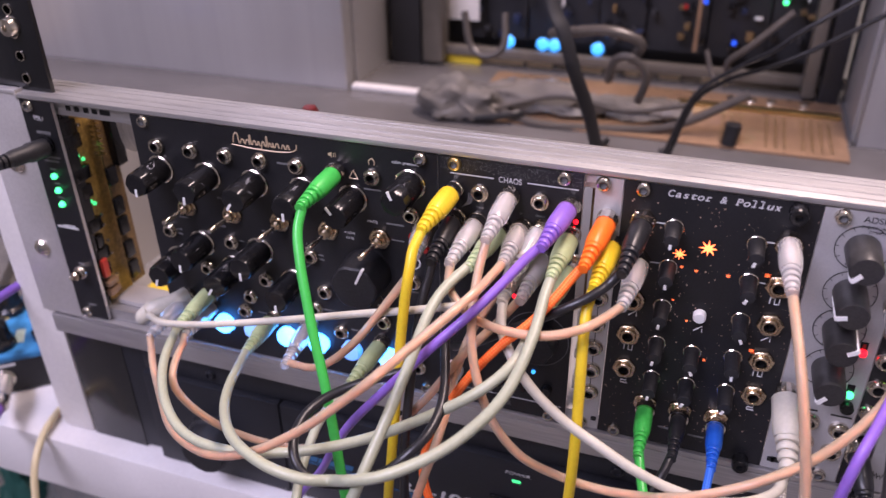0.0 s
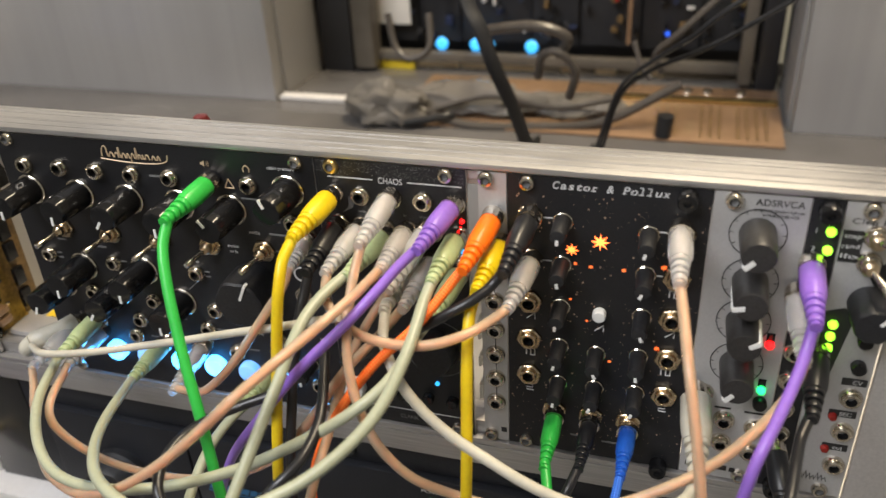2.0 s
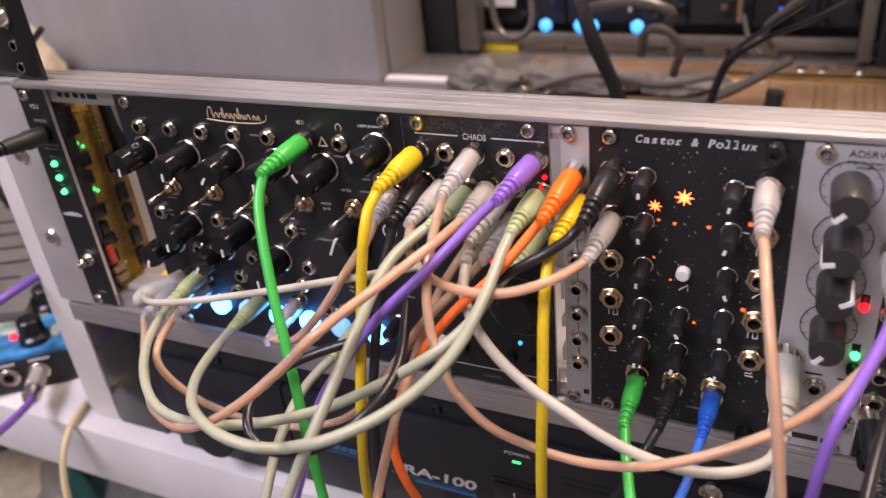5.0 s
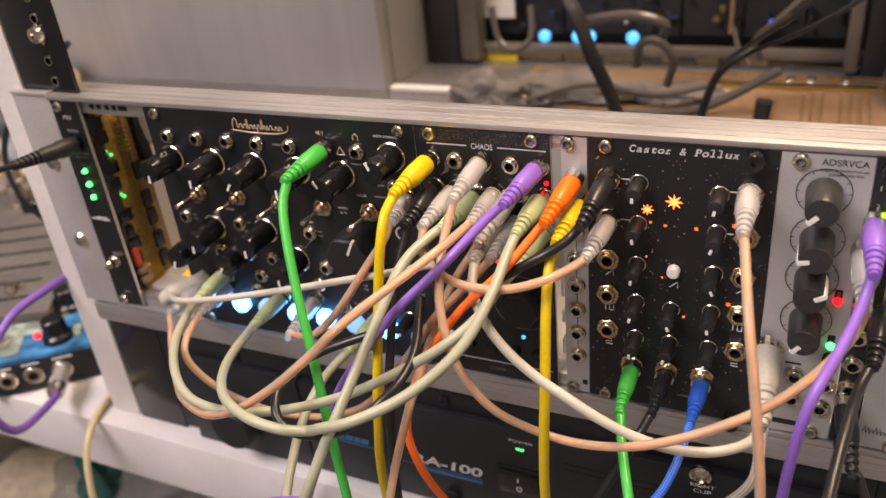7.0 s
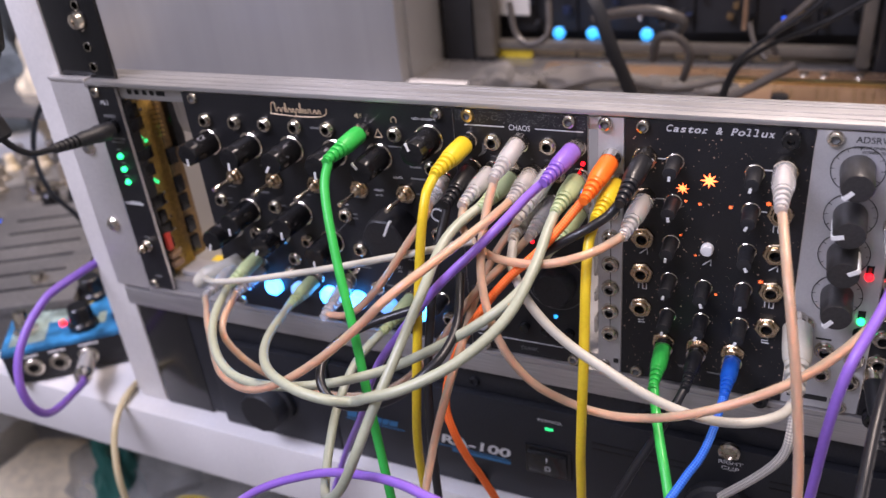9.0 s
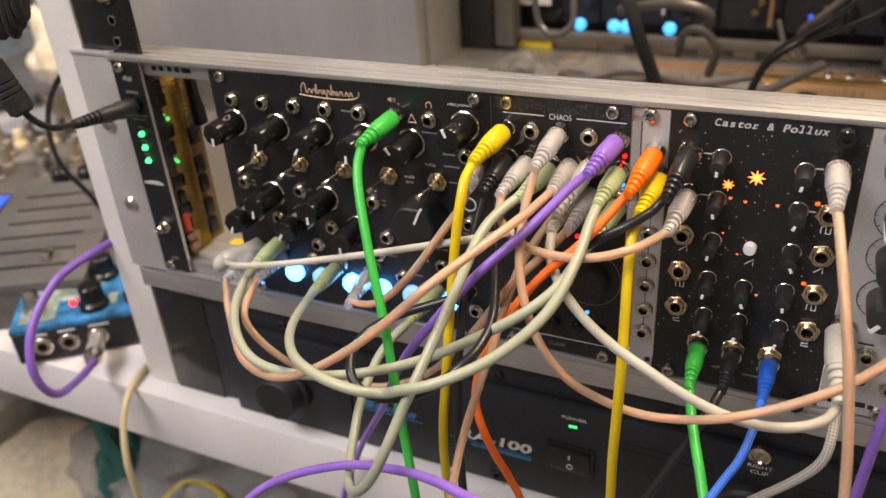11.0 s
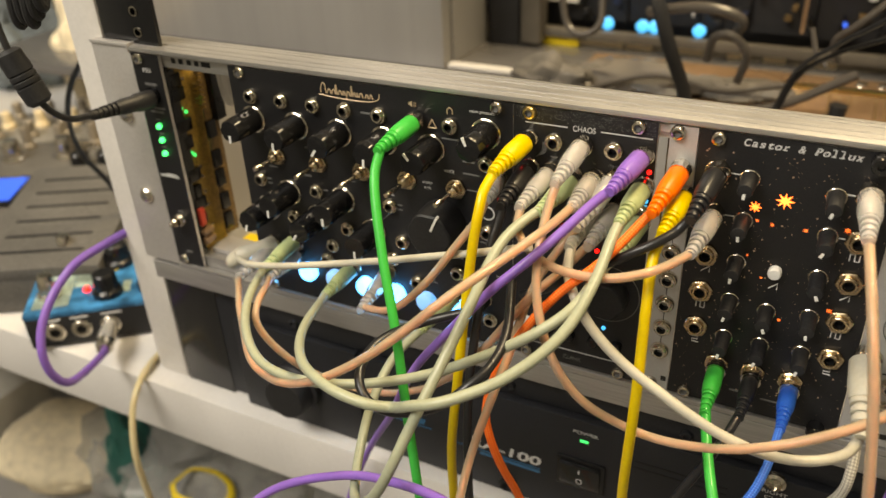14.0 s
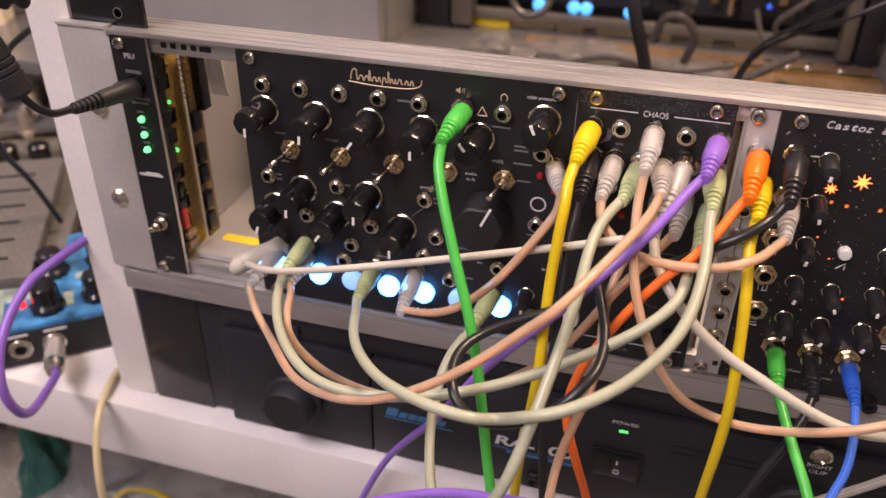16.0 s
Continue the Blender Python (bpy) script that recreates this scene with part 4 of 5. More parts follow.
for kx, kz in ((12.5, -69.5), (279, -71)):
    vol = lathe(bmesh.new(), [(0.0165, 0), (0.0165, 0.004), (0.0148, 0.0055), (0.0140, 0.014), (0.0130, 0.0155), (0, 0.0155)], on_panel(kx, kz, -1.4), 40, squash=lambda a, h: 1 + 0.012 * math.cos(28 * a))
    part("volume_knob", vol, M["black_matte"], amp)
# maker's name as plain slanted shapes, model number as lettering
for k, w in enumerate((6.4, 4.6, 4.6, 5.2, 4.0, 5.0)):
    x = 66 + sum((6.4, 4.6, 4.6, 5.2, 4.0, 5.0)[:k]) + k * 0.7
    bm = bmesh.new()
    pts = [V(x, -1.8, -68.5), V(x + w, -1.8, -68.5), V(x + w + 1.5, -1.8, -64.4 if k else -62.6), V(x + 1.5, -1.8, -64.4 if k else -62.6)]
    bm.faces.new([bm.verts.new(p) for p in pts])
    part("maker_mark", bm, M["blue_print"], amp)
bars([(65, 104, -70.2, 0.6)], M["blue_print"], amp, y=-1.85)
text("RA-100", 148, -71.5, 6.2, M["white_print"], amp, y=-1.85, width=42, shear=0.12, bold=0.22)
bars([(120, 169, -73.6, 0.5), (134, 169, -75.8, 1.7)], M["blue_print"], amp, y=-1.85)
text("POWER", 192.5, -40.5, 2.0, M["white_print"], amp, y=-1.85, width=13)
part("power_lamp", mbox(189.8, 194.2, -2.2, -1.3, -45.5, -44.2, 0.3), M["green_lamp"], amp, "lit green power lamp")
sw = part("switch_frame", mbox(178.5, 204, -3.2, -1.2, -77, -57.5, 0.5), M["black_plastic"], amp)
part("rocker", mbox(180.5, 202, -5.0, -2.5, -75, -59.5, 0.8, m=Matrix.Translation(V(191, -3, -67)) @ Matrix.Rotation(radians(8), 4, "X") @ Matrix.Translation(-V(191, -3, -67))), M["black_plastic"], sw)
bars([(191.0, 191.7, -63, 2.6)], M["white_print"], amp, y=-6.0)
part("off_sign", lathe(bmesh.new(), [(0.0017, 0.0001), (0.0017, 0.0003), (0.0012, 0.0003), (0.0012, 0.0001)], on_panel(191.4, -70.2, -4.7), 20), M["white_print"], amp)
for x0, x1, z in ((215, 262, -48), (215, 262, -52), (300, 345, -48), (300, 345, -52)):
    part("vent_slot", mbox(x0, x1, -1.8, -1.4, z, z + 0.9, 0.1), M["hole"], amp)
part("clip_lamp", lathe(bmesh.new(), [(0.0050, 0), (0.0050, 0.002), (0.0036, 0.0028), (0.0034, 0.001), (0, 0.001)], on_panel(281, -33.5, -1.5), 24), M["chrome"], amp)
text("RIGHT", 282, -42.0, 2.2, M["white_print"], amp, y=-1.85, width=11)
text("CLIP", 282, -45.6, 2.2, M["white_print"], amp, y=-1.85, width=8)
inst("jack_socket", recoloured(HEX, M["black_matte"]), amp, on_panel(150, -92, -1.6))
for fx in (-40, 340):
    for fy in (30, 220):
        part("foot", lathe(bmesh.new(), [(0.008, 0), (0.009, 0.0028), (0, 0.0028)], axis(V(fx, fy, -101), (0, 0, 1)), 18), M["black_matte"], amp)

# ---- patch cables ----
COLOUR_WORDS = {"green": "bright green", "yellow": "yellow", "black": "black", "clear": "clear peach-tinted", "pale_green": "pale green and ivory",
                "ivory": "thin off-white", "purple": "purple", "orange": "orange braided", "white": "white", "blue": "blue braided"}


def walk_along(line, d):
    """The index of the line's point at d metres from its start."""
    s = 0.0
    for i in range(1, len(line)):
        s += (line[i] - line[i - 1]).length
        if s >= d:
            return i
    return len(line) - 1


def plug(parent, line, colour, long=1.0, wide=1.0):
    """A moulded mini plug at the start of the line: knurled collar, round body and ribbed boot."""
    n = walk_along(line, 0.027 * long)
    at, way = line[0], (line[n] - line[0]).normalized()
    straight = Vector(OUT)
    way = (way + straight * 0.8).normalized()
    body = M["clear_plug"] if colour == "clear" else M["pvc_" + colour]
    m = axis(at, way)
    r = 0.0043 * wide
    bm = lathe(bmesh.new(), [(0.0, 0.0025), (r * 0.92, 0.0025), (r, 0.0032), (r, 0.0120 * long), (r * 0.95, 0.0155 * long), (r * 0.84, 0.0175 * long), (0, 0.0175 * long)], m, 22,
               squash=lambda a, h: 1 - 0.05 * abs(math.sin(2 * a)))
    p = part("plug", bm, body, parent)
    prof = [(0.0, 0.0170 * long)]
    for k in range(4):
        h, rr = (0.0174 + 0.0031 * k) * long, r * (0.80 - 0.075 * k)
        prof += [(rr * 0.93, h), (rr, h + 0.0004), (rr, h + 0.0016 * long), (rr * 0.93, h + 0.0020 * long), (rr * 0.66, h + 0.0021 * long), (rr * 0.66, h + 0.0030 * long)]
    prof += [(0.0020, 0.0305 * long), (0, 0.0306 * long)]
    part("boot", lathe(bmesh.new(), prof, m, 18), body, p)
    part("collar", lathe(bmesh.new(), [(0.0035, -0.003), (0.0040, -0.001), (0.0042, 0.0024), (0.0, 0.0024)], m, 28, squash=lambda a, h: 1 + 0.025 * math.cos(14 * a)), M["chrome"], p)
    if colour == "clear":
        part("plug_core", lathe(bmesh.new(), [(0, 0.003), (0.0017, 0.003), (0.0017, 0.010), (0.0008, 0.012), (0.0008, 0.028), (0, 0.028)], m, 12), M["plug_core"], p)
    return at + way * 0.029 * long, n


def patch(colour, jacket, ends, rows, wide=1.0, wide_end=1.0):
    line = glide([V(*p) for p in rows], 9)
    t = thing("patch_cable", V(*rows[0]), COLOUR_WORDS[colour] + " patch cable" + (" plugged into the modules" if ends != "none" else " hanging over the rack"), "patch cable", "patch cables")
    a, b = 0, len(line) - 1
    if ends != "none":
        tip, a = plug(t, line, colour, wide ** 0.5, wide)
        line = [tip - Vector(OUT) * 0.002] + [p for p in line[a + 1:] if (p - tip).length > 0.006]
    if ends == "both":
        tip, n = plug(t, line[::-1], colour, wide_end ** 0.5, wide_end)
        line = [p for p in line[:len(line) - n - 1] if (p - tip).length > 0.006] + [tip]
    # relax the joint between plug and lead
    for _ in range(3):
        line = [line[0]] + [line[i] * 0.5 + (line[i - 1] + line[i + 1]) * 0.25 for i in range(1, len(line) - 1)] + [line[-1]]
    r = {"clear": 0.0018, "black": 0.0019, "pale_green": 0.0021, "ivory": 0.0016, "white": 0.0020, "yellow": 0.0021, "green": 0.0021, "orange": 0.0018, "blue": 0.0017}.get(colour, 0.0019)
    mat = M[jacket] if jacket.startswith("braid") else M["clear"] if jacket == "clear" else M["pvc_" + jacket]
    lead = part("lead", tube(line, r, 12), mat, t)
    if jacket == "clear":
        part("conductor", tube([p + Vector((0.0003, 0, -0.0002)) for p in line], r * 0.42, 8), M["core"], lead, "copper-pink conductor inside the clear jacket")
    return t


patch('green', 'green', 'first', [(106.6, -3.9, 115.1), (104.9, -21.2, 114.9), (104.9, -32.5, 111.8), (106.8, -40.6, 104.7), (110.9, -47.9, 95), (116.1, -55, 83.9), (121.7, -62, 72.1), (127.2, -68, 59.7), (131.7, -73.1, 46.5), (135.2, -77.2, 32.4), (137.9, -80.1, 17.3), (140.5, -82.5, 1.5), (143.5, -85.3, -14.6), (148, -89.5, -46.8), (151.6, -92.9, -126.2), (151.6, -92.9, -330)], 1.05)
patch('yellow', 'yellow', 'first', [(159.6, -3.9, 114), (157.3, -23.2, 112.8), (156.7, -38, 109.3), (157, -46.5, 100.5), (156.1, -51, 86.3), (155.3, -55.1, 69.1), (155.4, -60.7, 52.4), (155.5, -65.7, 36.3), (154.3, -67.7, 19.1), (152.2, -67.7, 1.2), (150.9, -66.9, -16.6), (150.1, -65, -34.1), (149, -62.3, -66.9), (148.1, -60.1, -146.8), (148.1, -60.1, -330)], 1.08)
patch('black', 'black', 'first', [(160.6, -4, 101.1), (161.6, -18.6, 101.4), (161, -31, 95.1), (159.7, -40.8, 83.7), (159.5, -49.6, 69), (160, -58, 52.3), (160, -64.7, 33.7), (160.4, -68.8, 13.8), (162, -73.2, -5.6), (164.6, -78, -24.2), (168.2, -83.3, -42), (173, -90.3, -73.5), (176.8, -95.9, -152.3), (176.8, -95.9, -330)])
patch('black', 'black', 'none', [(171.7, -47.9, 73.7), (178.7, -69.6, 64.7), (178.9, -85.2, 60.6), (173.6, -94.8, 55.8), (165.8, -99.8, 48.9), (156.2, -103, 44.3), (146.3, -105.4, 42.8), (138.4, -106.1, 44.8), (132.2, -103, 49.1), (128.5, -94.2, 52.6), (129.3, -81.9, 54.7), (138.9, -70.4, 57.6), (159.2, -60.2, 63.4)])
patch('clear', 'clear', 'both', [(170.2, -3.9, 101), (167.6, -24.2, 99.1), (169.1, -37.1, 94), (175.9, -44.3, 88.5), (187.1, -49.3, 85.4), (200.1, -53, 86.3), (212.4, -54.4, 88.7), (222.2, -51, 90.7), (230, -42.4, 91.4), (235.4, -27.5, 91.2), (238.4, -3.9, 94.9)])
patch('pale_green', 'ivory', 'both', [(180.5, -3.9, 99.4), (170, -49.9, 94.6), (167.6, -77.6, 79.5), (163.9, -97.1, 63.1), (159.8, -112.2, 47.9), (155.1, -121.4, 32.6), (148.4, -123.9, 18), (139.4, -120.8, 5.8), (130.6, -113.1, -2.4), (123.6, -101.7, -4.4), (118.1, -87.6, -0.2), (114, -70.1, 8.3), (113.8, -45.1, 18.2), (123.5, -4, 27.1)])
patch('clear', 'clear', 'both', [(184, -3.9, 115.7), (182.8, -26.8, 111.5), (183, -45.3, 97.3), (186.5, -60, 79), (195.4, -67.9, 58.6), (206.8, -66, 39.9), (219.8, -58.7, 26.4), (234.2, -56.2, 21.6), (249.7, -60.4, 26.9), (267.1, -66.1, 37.5), (286.9, -64.4, 47.9), (307.7, -55.4, 58.5), (324.8, -41.3, 71.7), (334.1, -24.3, 83.7), (330.5, -4, 93.4)])
patch('clear', 'clear', 'both', [(189.2, -3.8, 101.6), (189.4, -41.5, 102.8), (167.1, -93.5, 92.8), (153.6, -98.3, 79.4), (136.2, -102.1, 63.2), (115.5, -102.3, 46.8), (95.3, -97.8, 33.3), (76.2, -90.1, 23.8), (55.6, -79.3, 19.9), (36, -60.4, 21.5), (17.5, -40.4, 21.1), (7.3, -21.9, 25.2), (13.8, -4, 30.1)])
patch('clear', 'clear', 'both', [(199.7, -4.1, 90.2), (198.5, -25.6, 88.3), (190.1, -37.4, 78.2), (179.1, -49.5, 67.7), (167.5, -56.3, 50), (151.6, -53.3, 27.4), (134.7, -42.9, 6), (118.3, -36.3, -9.7), (100.3, -39, -15.9), (80.9, -47.5, -10.6), (63.1, -55.7, 1.8), (50.9, -60.9, 17.4), (44.5, -59.5, 29.3), (37.9, -40.5, 32.8), (28.9, -4, 28.7)])
patch('pale_green', 'ivory', 'both', [(210.6, -3.8, 86.4), (205.2, -19.9, 80), (204.6, -41.9, 81), (202, -60.8, 77.8), (191.7, -71.2, 70), (173.2, -77, 57.6), (149.4, -82.4, 44.2), (122.3, -88.5, 35.2), (95.4, -91.9, 30.5), (71.8, -88.6, 29.2), (52.8, -75.8, 30.7), (38.5, -56.7, 33.4), (30.1, -33.1, 34.2), (29.6, -4, 37.2)])
patch('pale_green', 'ivory', 'both', [(209.7, -4.1, 101.1), (208.4, -32.8, 99.3), (208.6, -58.8, 89.8), (203.9, -80.4, 78.5), (190.3, -98.2, 68.2), (172.6, -109.7, 60.6), (159, -111.6, 55.2), (149.1, -107, 47.3), (139.4, -111.7, 49.6), (121.2, -109.5, 50), (97, -93.2, 44.4), (75, -58.3, 34.4), (63.3, -4, 27.2)])
patch('clear', 'clear', 'both', [(84.9, -3.9, 29.4), (83.1, -20.9, 23.8), (95, -34.2, 29.9), (114.3, -45.3, 43.1), (132.7, -49.1, 62.9), (147.1, -45.4, 83.7), (156, -35.4, 97.3), (156.7, -20.3, 100.4), (146.2, -4, 94)])
patch('ivory', 'white', 'none', [(7.6, -25.3, 32.5), (22.3, -34.8, 38.1), (40.4, -39.6, 44.2), (61.2, -41.2, 50.2), (83.9, -41, 56.7), (107.1, -40.5, 63.4), (130.9, -41.6, 71.6), (155.7, -45.8, 81.6), (179.9, -49.2, 91.6)])
patch('purple', 'purple', 'first', [(208.6, -3.9, 114.9), (204.6, -21.6, 112.8), (199.7, -36.1, 108.5), (192.4, -47.6, 100.9), (182.7, -56.6, 91), (171.9, -64, 80.6), (161.6, -66.7, 68), (148.6, -64, 50.3), (132.7, -60.6, 27.6), (119.1, -53.9, 2), (105.6, -43.4, -24.9), (89.1, -31.1, -52.8), (72.3, -21.3, -83.3), (57.5, -17.9, -118.1), (47.8, -15.7, -149), (40, -30, -227.3), (40, -30, -330)])
patch('purple', 'purple', 'none', [(41.2, -128.7, -330), (41.2, -128.7, -128.2), (55.3, -122, -55.6), (72.9, -113.7, -32), (83.5, -108.7, -22.6), (96.8, -105.8, -14.4), (112, -104.7, -6.3), (128.6, -105.6, 2.3), (146.9, -110.3, 11.3), (166.7, -117.8, 21.5), (187.2, -129, 31.8), (207.3, -140, 33.9), (223.3, -148.7, -18), (223.3, -148.7, -330)])
patch('orange', 'braid_orange', 'first', [(224, -3.8, 111.4), (222.2, -20.3, 106.3), (217.1, -32.5, 101.6), (211.4, -41.6, 94.8), (204.1, -48.1, 87), (194.5, -52.5, 77.9), (184.8, -57.5, 65.1), (175.4, -61.2, 48.4), (169.3, -63.6, 31.8), (168.6, -68.3, 18.7), (172.4, -70.4, 5.7), (176.3, -67.1, -10.9), (179.6, -60.3, -29.4), (183.7, -51.8, -60.5), (187, -45, -139.1), (187, -45, -330)])
patch('yellow', 'yellow', 'first', [(227, -4, 100.8), (226.1, -21.2, 101.6), (223.9, -32, 96.9), (224.1, -40.9, 88), (225.3, -48.8, 76.1), (226.3, -54.3, 61.5), (227, -58.8, 46.6), (227.3, -62.4, 32.1), (226.9, -63.1, 16.4), (226.2, -62.2, -0.4), (225.7, -60.1, -17.5), (225, -57.1, -50.3), (224.4, -54.6, -130.1), (224.4, -54.6, -330)])
patch('black', 'black', 'first', [(237.6, -3.8, 113.1), (236.6, -18.1, 106.9), (232.6, -28.8, 102.1), (225.3, -37.8, 98.1), (215.5, -41.8, 92.4), (203.8, -40.3, 83.2), (191.3, -36.8, 72.7), (179.5, -32.9, 62.2), (168.3, -27.9, 53.8)])
patch('white', 'white', 'both', [(190.4, -4, 88.7), (189.7, -24.3, 84.4), (191.8, -40.4, 80.5), (199.8, -52.1, 73.6), (210.3, -57.9, 64.7), (223.1, -60.8, 56.2), (236.4, -62.4, 49.6), (249.1, -63.1, 43), (262.2, -61.2, 36), (276.8, -57.9, 30.8), (291.4, -52.4, 29.2), (302.6, -41.8, 28.9), (305.9, -25.8, 28.1), (306.1, -11.2, 31.6), (302.3, -3.9, 45.6)], 1.0, 1.36)
patch('green', 'green', 'first', [(248.7, -4, 22.3), (248.8, -16.7, 19.6), (249.9, -29.2, 17.5), (253, -41.6, 14.2), (257.3, -53.6, 8.4), (262.4, -66.2, 1.1), (270.6, -86.7, -18.7), (277.2, -103, -88.2), (277.2, -103, -330)], 0.86)
patch('black', 'black', 'first', [(263.2, -4, 21.6), (262.6, -20.4, 21.9), (261.8, -32.1, 20.6), (258.4, -39.5, 14.2), (252.7, -45.7, 2.7), (244.8, -51.4, -13.7), (234.5, -58.8, -43.3), (226.3, -64.8, -120.5), (226.3, -64.8, -330)], 0.80)
patch('blue', 'braid_blue', 'first', [(278.5, -4, 20.9), (278.2, -19.4, 22.4), (277.8, -33.6, 20.8), (276.6, -46.7, 16.6), (273.7, -59, 11.8), (268.4, -69.6, 6.5), (258.2, -90, -11.7), (250, -106.3, -79.9), (250, -106.3, -330)], 0.82)
patch('clear', 'clear', 'first', [(290.4, -4, 114), (291.4, -23.6, 110.2), (293.5, -40, 105.3), (296.1, -53.3, 98.1), (299, -63.3, 87.7), (302.1, -70.3, 74.1), (304.9, -75.1, 58.1), (307.4, -78.8, 40.6), (309.1, -81.8, 22.1), (310.1, -84.2, 3), (311.4, -87.3, -29.8), (312.4, -89.8, -109.6), (312.4, -89.8, -330)])
patch('purple', 'purple', 'first', [(333, -4, 105.5), (333.2, -17.3, 103.8), (332.9, -28.1, 99.8), (330.9, -36.7, 92.6), (327.6, -45.4, 84.9), (323.6, -54.5, 78.4), (319.6, -62.1, 71), (317, -66.1, 59.7), (315.4, -66.8, 43.8), (314.4, -65.9, 23), (313.2, -64.8, -9.9), (312.2, -64, -89.9), (312.2, -64, -330)])
patch('black', 'black', 'first', [(333.5, -4, 23.9), (336.6, -10.9, 14.9), (339.3, -18, 8), (341.9, -25.5, 4.2), (344.1, -34.1, 3.4), (346.4, -43.9, 5.4), (352, -67.8, 2.3), (356.5, -86.9, -53.8), (356.5, -86.9, -330)])
patch('black', 'black', 'first', [(340.8, -4, 69.7), (337.7, -18.7, 62.5), (334.7, -36.7, 60.8), (331.4, -56.5, 60.2), (328.3, -76.5, 55.9), (326, -95.7, 47.5), (324.1, -114, 35.6), (322.6, -131.3, 20.2), (321, -149.9, -4.4), (319.7, -164.8, -77.7), (319.7, -164.8, -330)])
patch('white', 'braid_white', 'none', [(305.2, -23.4, 22), (305.1, -35.9, 15.9), (303.5, -38, 3.1), (295.5, -30.7, -17.3), (280.1, -18, -47.6)])
patch('clear', 'clear', 'first', [(197.7, -3.8, 103.1), (192.5, -17.8, 92.3), (185.9, -29.6, 83.4), (179.2, -38.4, 70.8), (176.8, -49.7, 59.5), (177.6, -64.1, 51.7), (176.6, -75.6, 42.1), (172.7, -79.9, 26.8), (168.9, -83.1, 11), (167.6, -89.6, -2), (167.7, -97.7, -13.7), (167.9, -111.9, -42.3), (168, -123.3, -118.7), (168, -123.3, -330)])

# right-angle plug of the thin off-white lead
elbow = thing("right_angle_plug", V(14, -4, 30), "off-white right-angle plug in the lower row of sockets", "plug", "patch cables")
line = glide([V(14, -3, 31), V(11, -9, 30.5), V(5, -15, 29.6), V(0, -19, 28)], 8)
part("plug", tube(line, lambda i: 0.0050 if i < 20 else 0.0050 - 0.0002 * (i - 20), 18), M["pvc_white"], elbow)
part("boot", tube(glide([V(2, -18.5, 28.6), V(-1, -20.5, 26.5), V(-2, -19.5, 24)], 6), lambda i: 0.0047 - 0.0001 * i, 16), M["pvc_white"], elbow)
part("collar", lathe(bmesh.new(), [(0.0040, 0), (0.0042, 0.0026), (0, 0.0026)], on_panel(14, 30.6, -0.5), 24), M["chrome"], elbow)

# ---- power lead into the power module ----
dc = thing("power_lead", V(-54, -6, 106), "black power lead with a ribbed strain relief and a ferrite bead", "power lead")
tip = V(-55, -1.5, 104.5)
way = (V(-61.5, -36, 106.5) - tip).normalized()
m = axis(tip, way)
part("plug", lathe(bmesh.new(), [(0, 0), (0.0048, 0), (0.0050, 0.009), (0.0043, 0.011), (0.0042, 0.018), (0.0036, 0.020), (0, 0.020)], m, 22), M["black_matte"], dc)
prof = [(0, 0.0195)]
for k in range(6):
    h = 0.020 + 0.0027 * k
    prof += [(0.0037 - 0.0002 * k, h), (0.0037 - 0.0002 * k, h + 0.0015), (0.0022, h + 0.0017), (0.0022, h + 0.0026)]
prof += [(0, 0.0366)]
part("strain_relief", lathe(bmesh.new(), prof, m, 18), M["black_matte"], dc)
end = tip + way * 0.035
path = [end, V(-62, -50, 110), V(-66, -58.5, 121), V(-73, -61, 141), V(-82, -57, 169), V(-90, -45, 230), V(-100, -30, 320)]
part("lead", tube(glide(path, 8), 0.0017, 12), M["pvc_black"], dc)
m = axis(V(-65.8, -58.4, 120), V(-73, -61, 141) - V(-66, -58.5, 121))
part("ferrite_bead", lathe(bmesh.new(), [(r * 1.24, h * 1.18) for r, h in ((0, 0), (0.0034, 0), (0.0050, 0.0015), (0.0052, 0.008), (0.0047, 0.0084), (0.0052, 0.009), (0.0052, 0.0105), (0.0047, 0.011), (0.0052, 0.0115), (0.0052, 0.013), (0.0047, 0.0135), (0.0052, 0.014), (0.0050, 0.022), (0.0034, 0.0235), (0, 0.0235))], m, 24), M["black_matte"], dc)

for k in range(5):
    x, low = -59 + 4.4 * k, 159 + (0, 2.5, 1, 5, 9)[k]
    loop = [V(x + 16 + 2 * k, -46, 345), V(x + 9 + k, -52, 250), V(x + 2, -57, low + 22), V(x, -59, low + 6), V(x + 0.5, -61.5, low), V(x + 1.5, -64, low + 7), V(x + 5, -63, low + 30), V(x + 12 + k, -58, 255), V(x + 20 + 2 * k, -52, 345)]
    part("coil_loop", tube(glide(loop, 6), 0.0024, 10), M["black_matte"], dc)
slack = thing("black_cable", V(-190, 50, 0), "thin black cable hanging in an arc beside the rack", "cable")
part("lead", tube(glide([V(-136, 84, 134), V(-165, 74, 108), V(-190, 67, 89), V(-208, 65, 66), V(-222, 69, 39), V(-231, 79, 10), V(-234, 97, -21), V(-230, 110, -60)], 8), 0.0020, 10), M["pvc_black"], slack)

cream = thing("cream_cable", V(-125, -12, -101), "cream cable running over the table's front edge", "cable")
part("lead", tube(glide([V(-122, 60, -98.8), V(-123, 20, -98.6), V(-116, -8, -98), V(-110, -27, -108), V(-108, -36, -130), V(-109, -38, -155), V(-113, -34, -198), V(-116, -30, -280), V(-116, -30, -420)], 8), 0.0023, 12), M["pvc_cream"], cream)

# ---- blue effect pedal on the table ----
ped = thing("effect_pedal", V(-185, 30, -101), "blue metal effect pedal with a printed top and lit red lamps", "effect pedal")
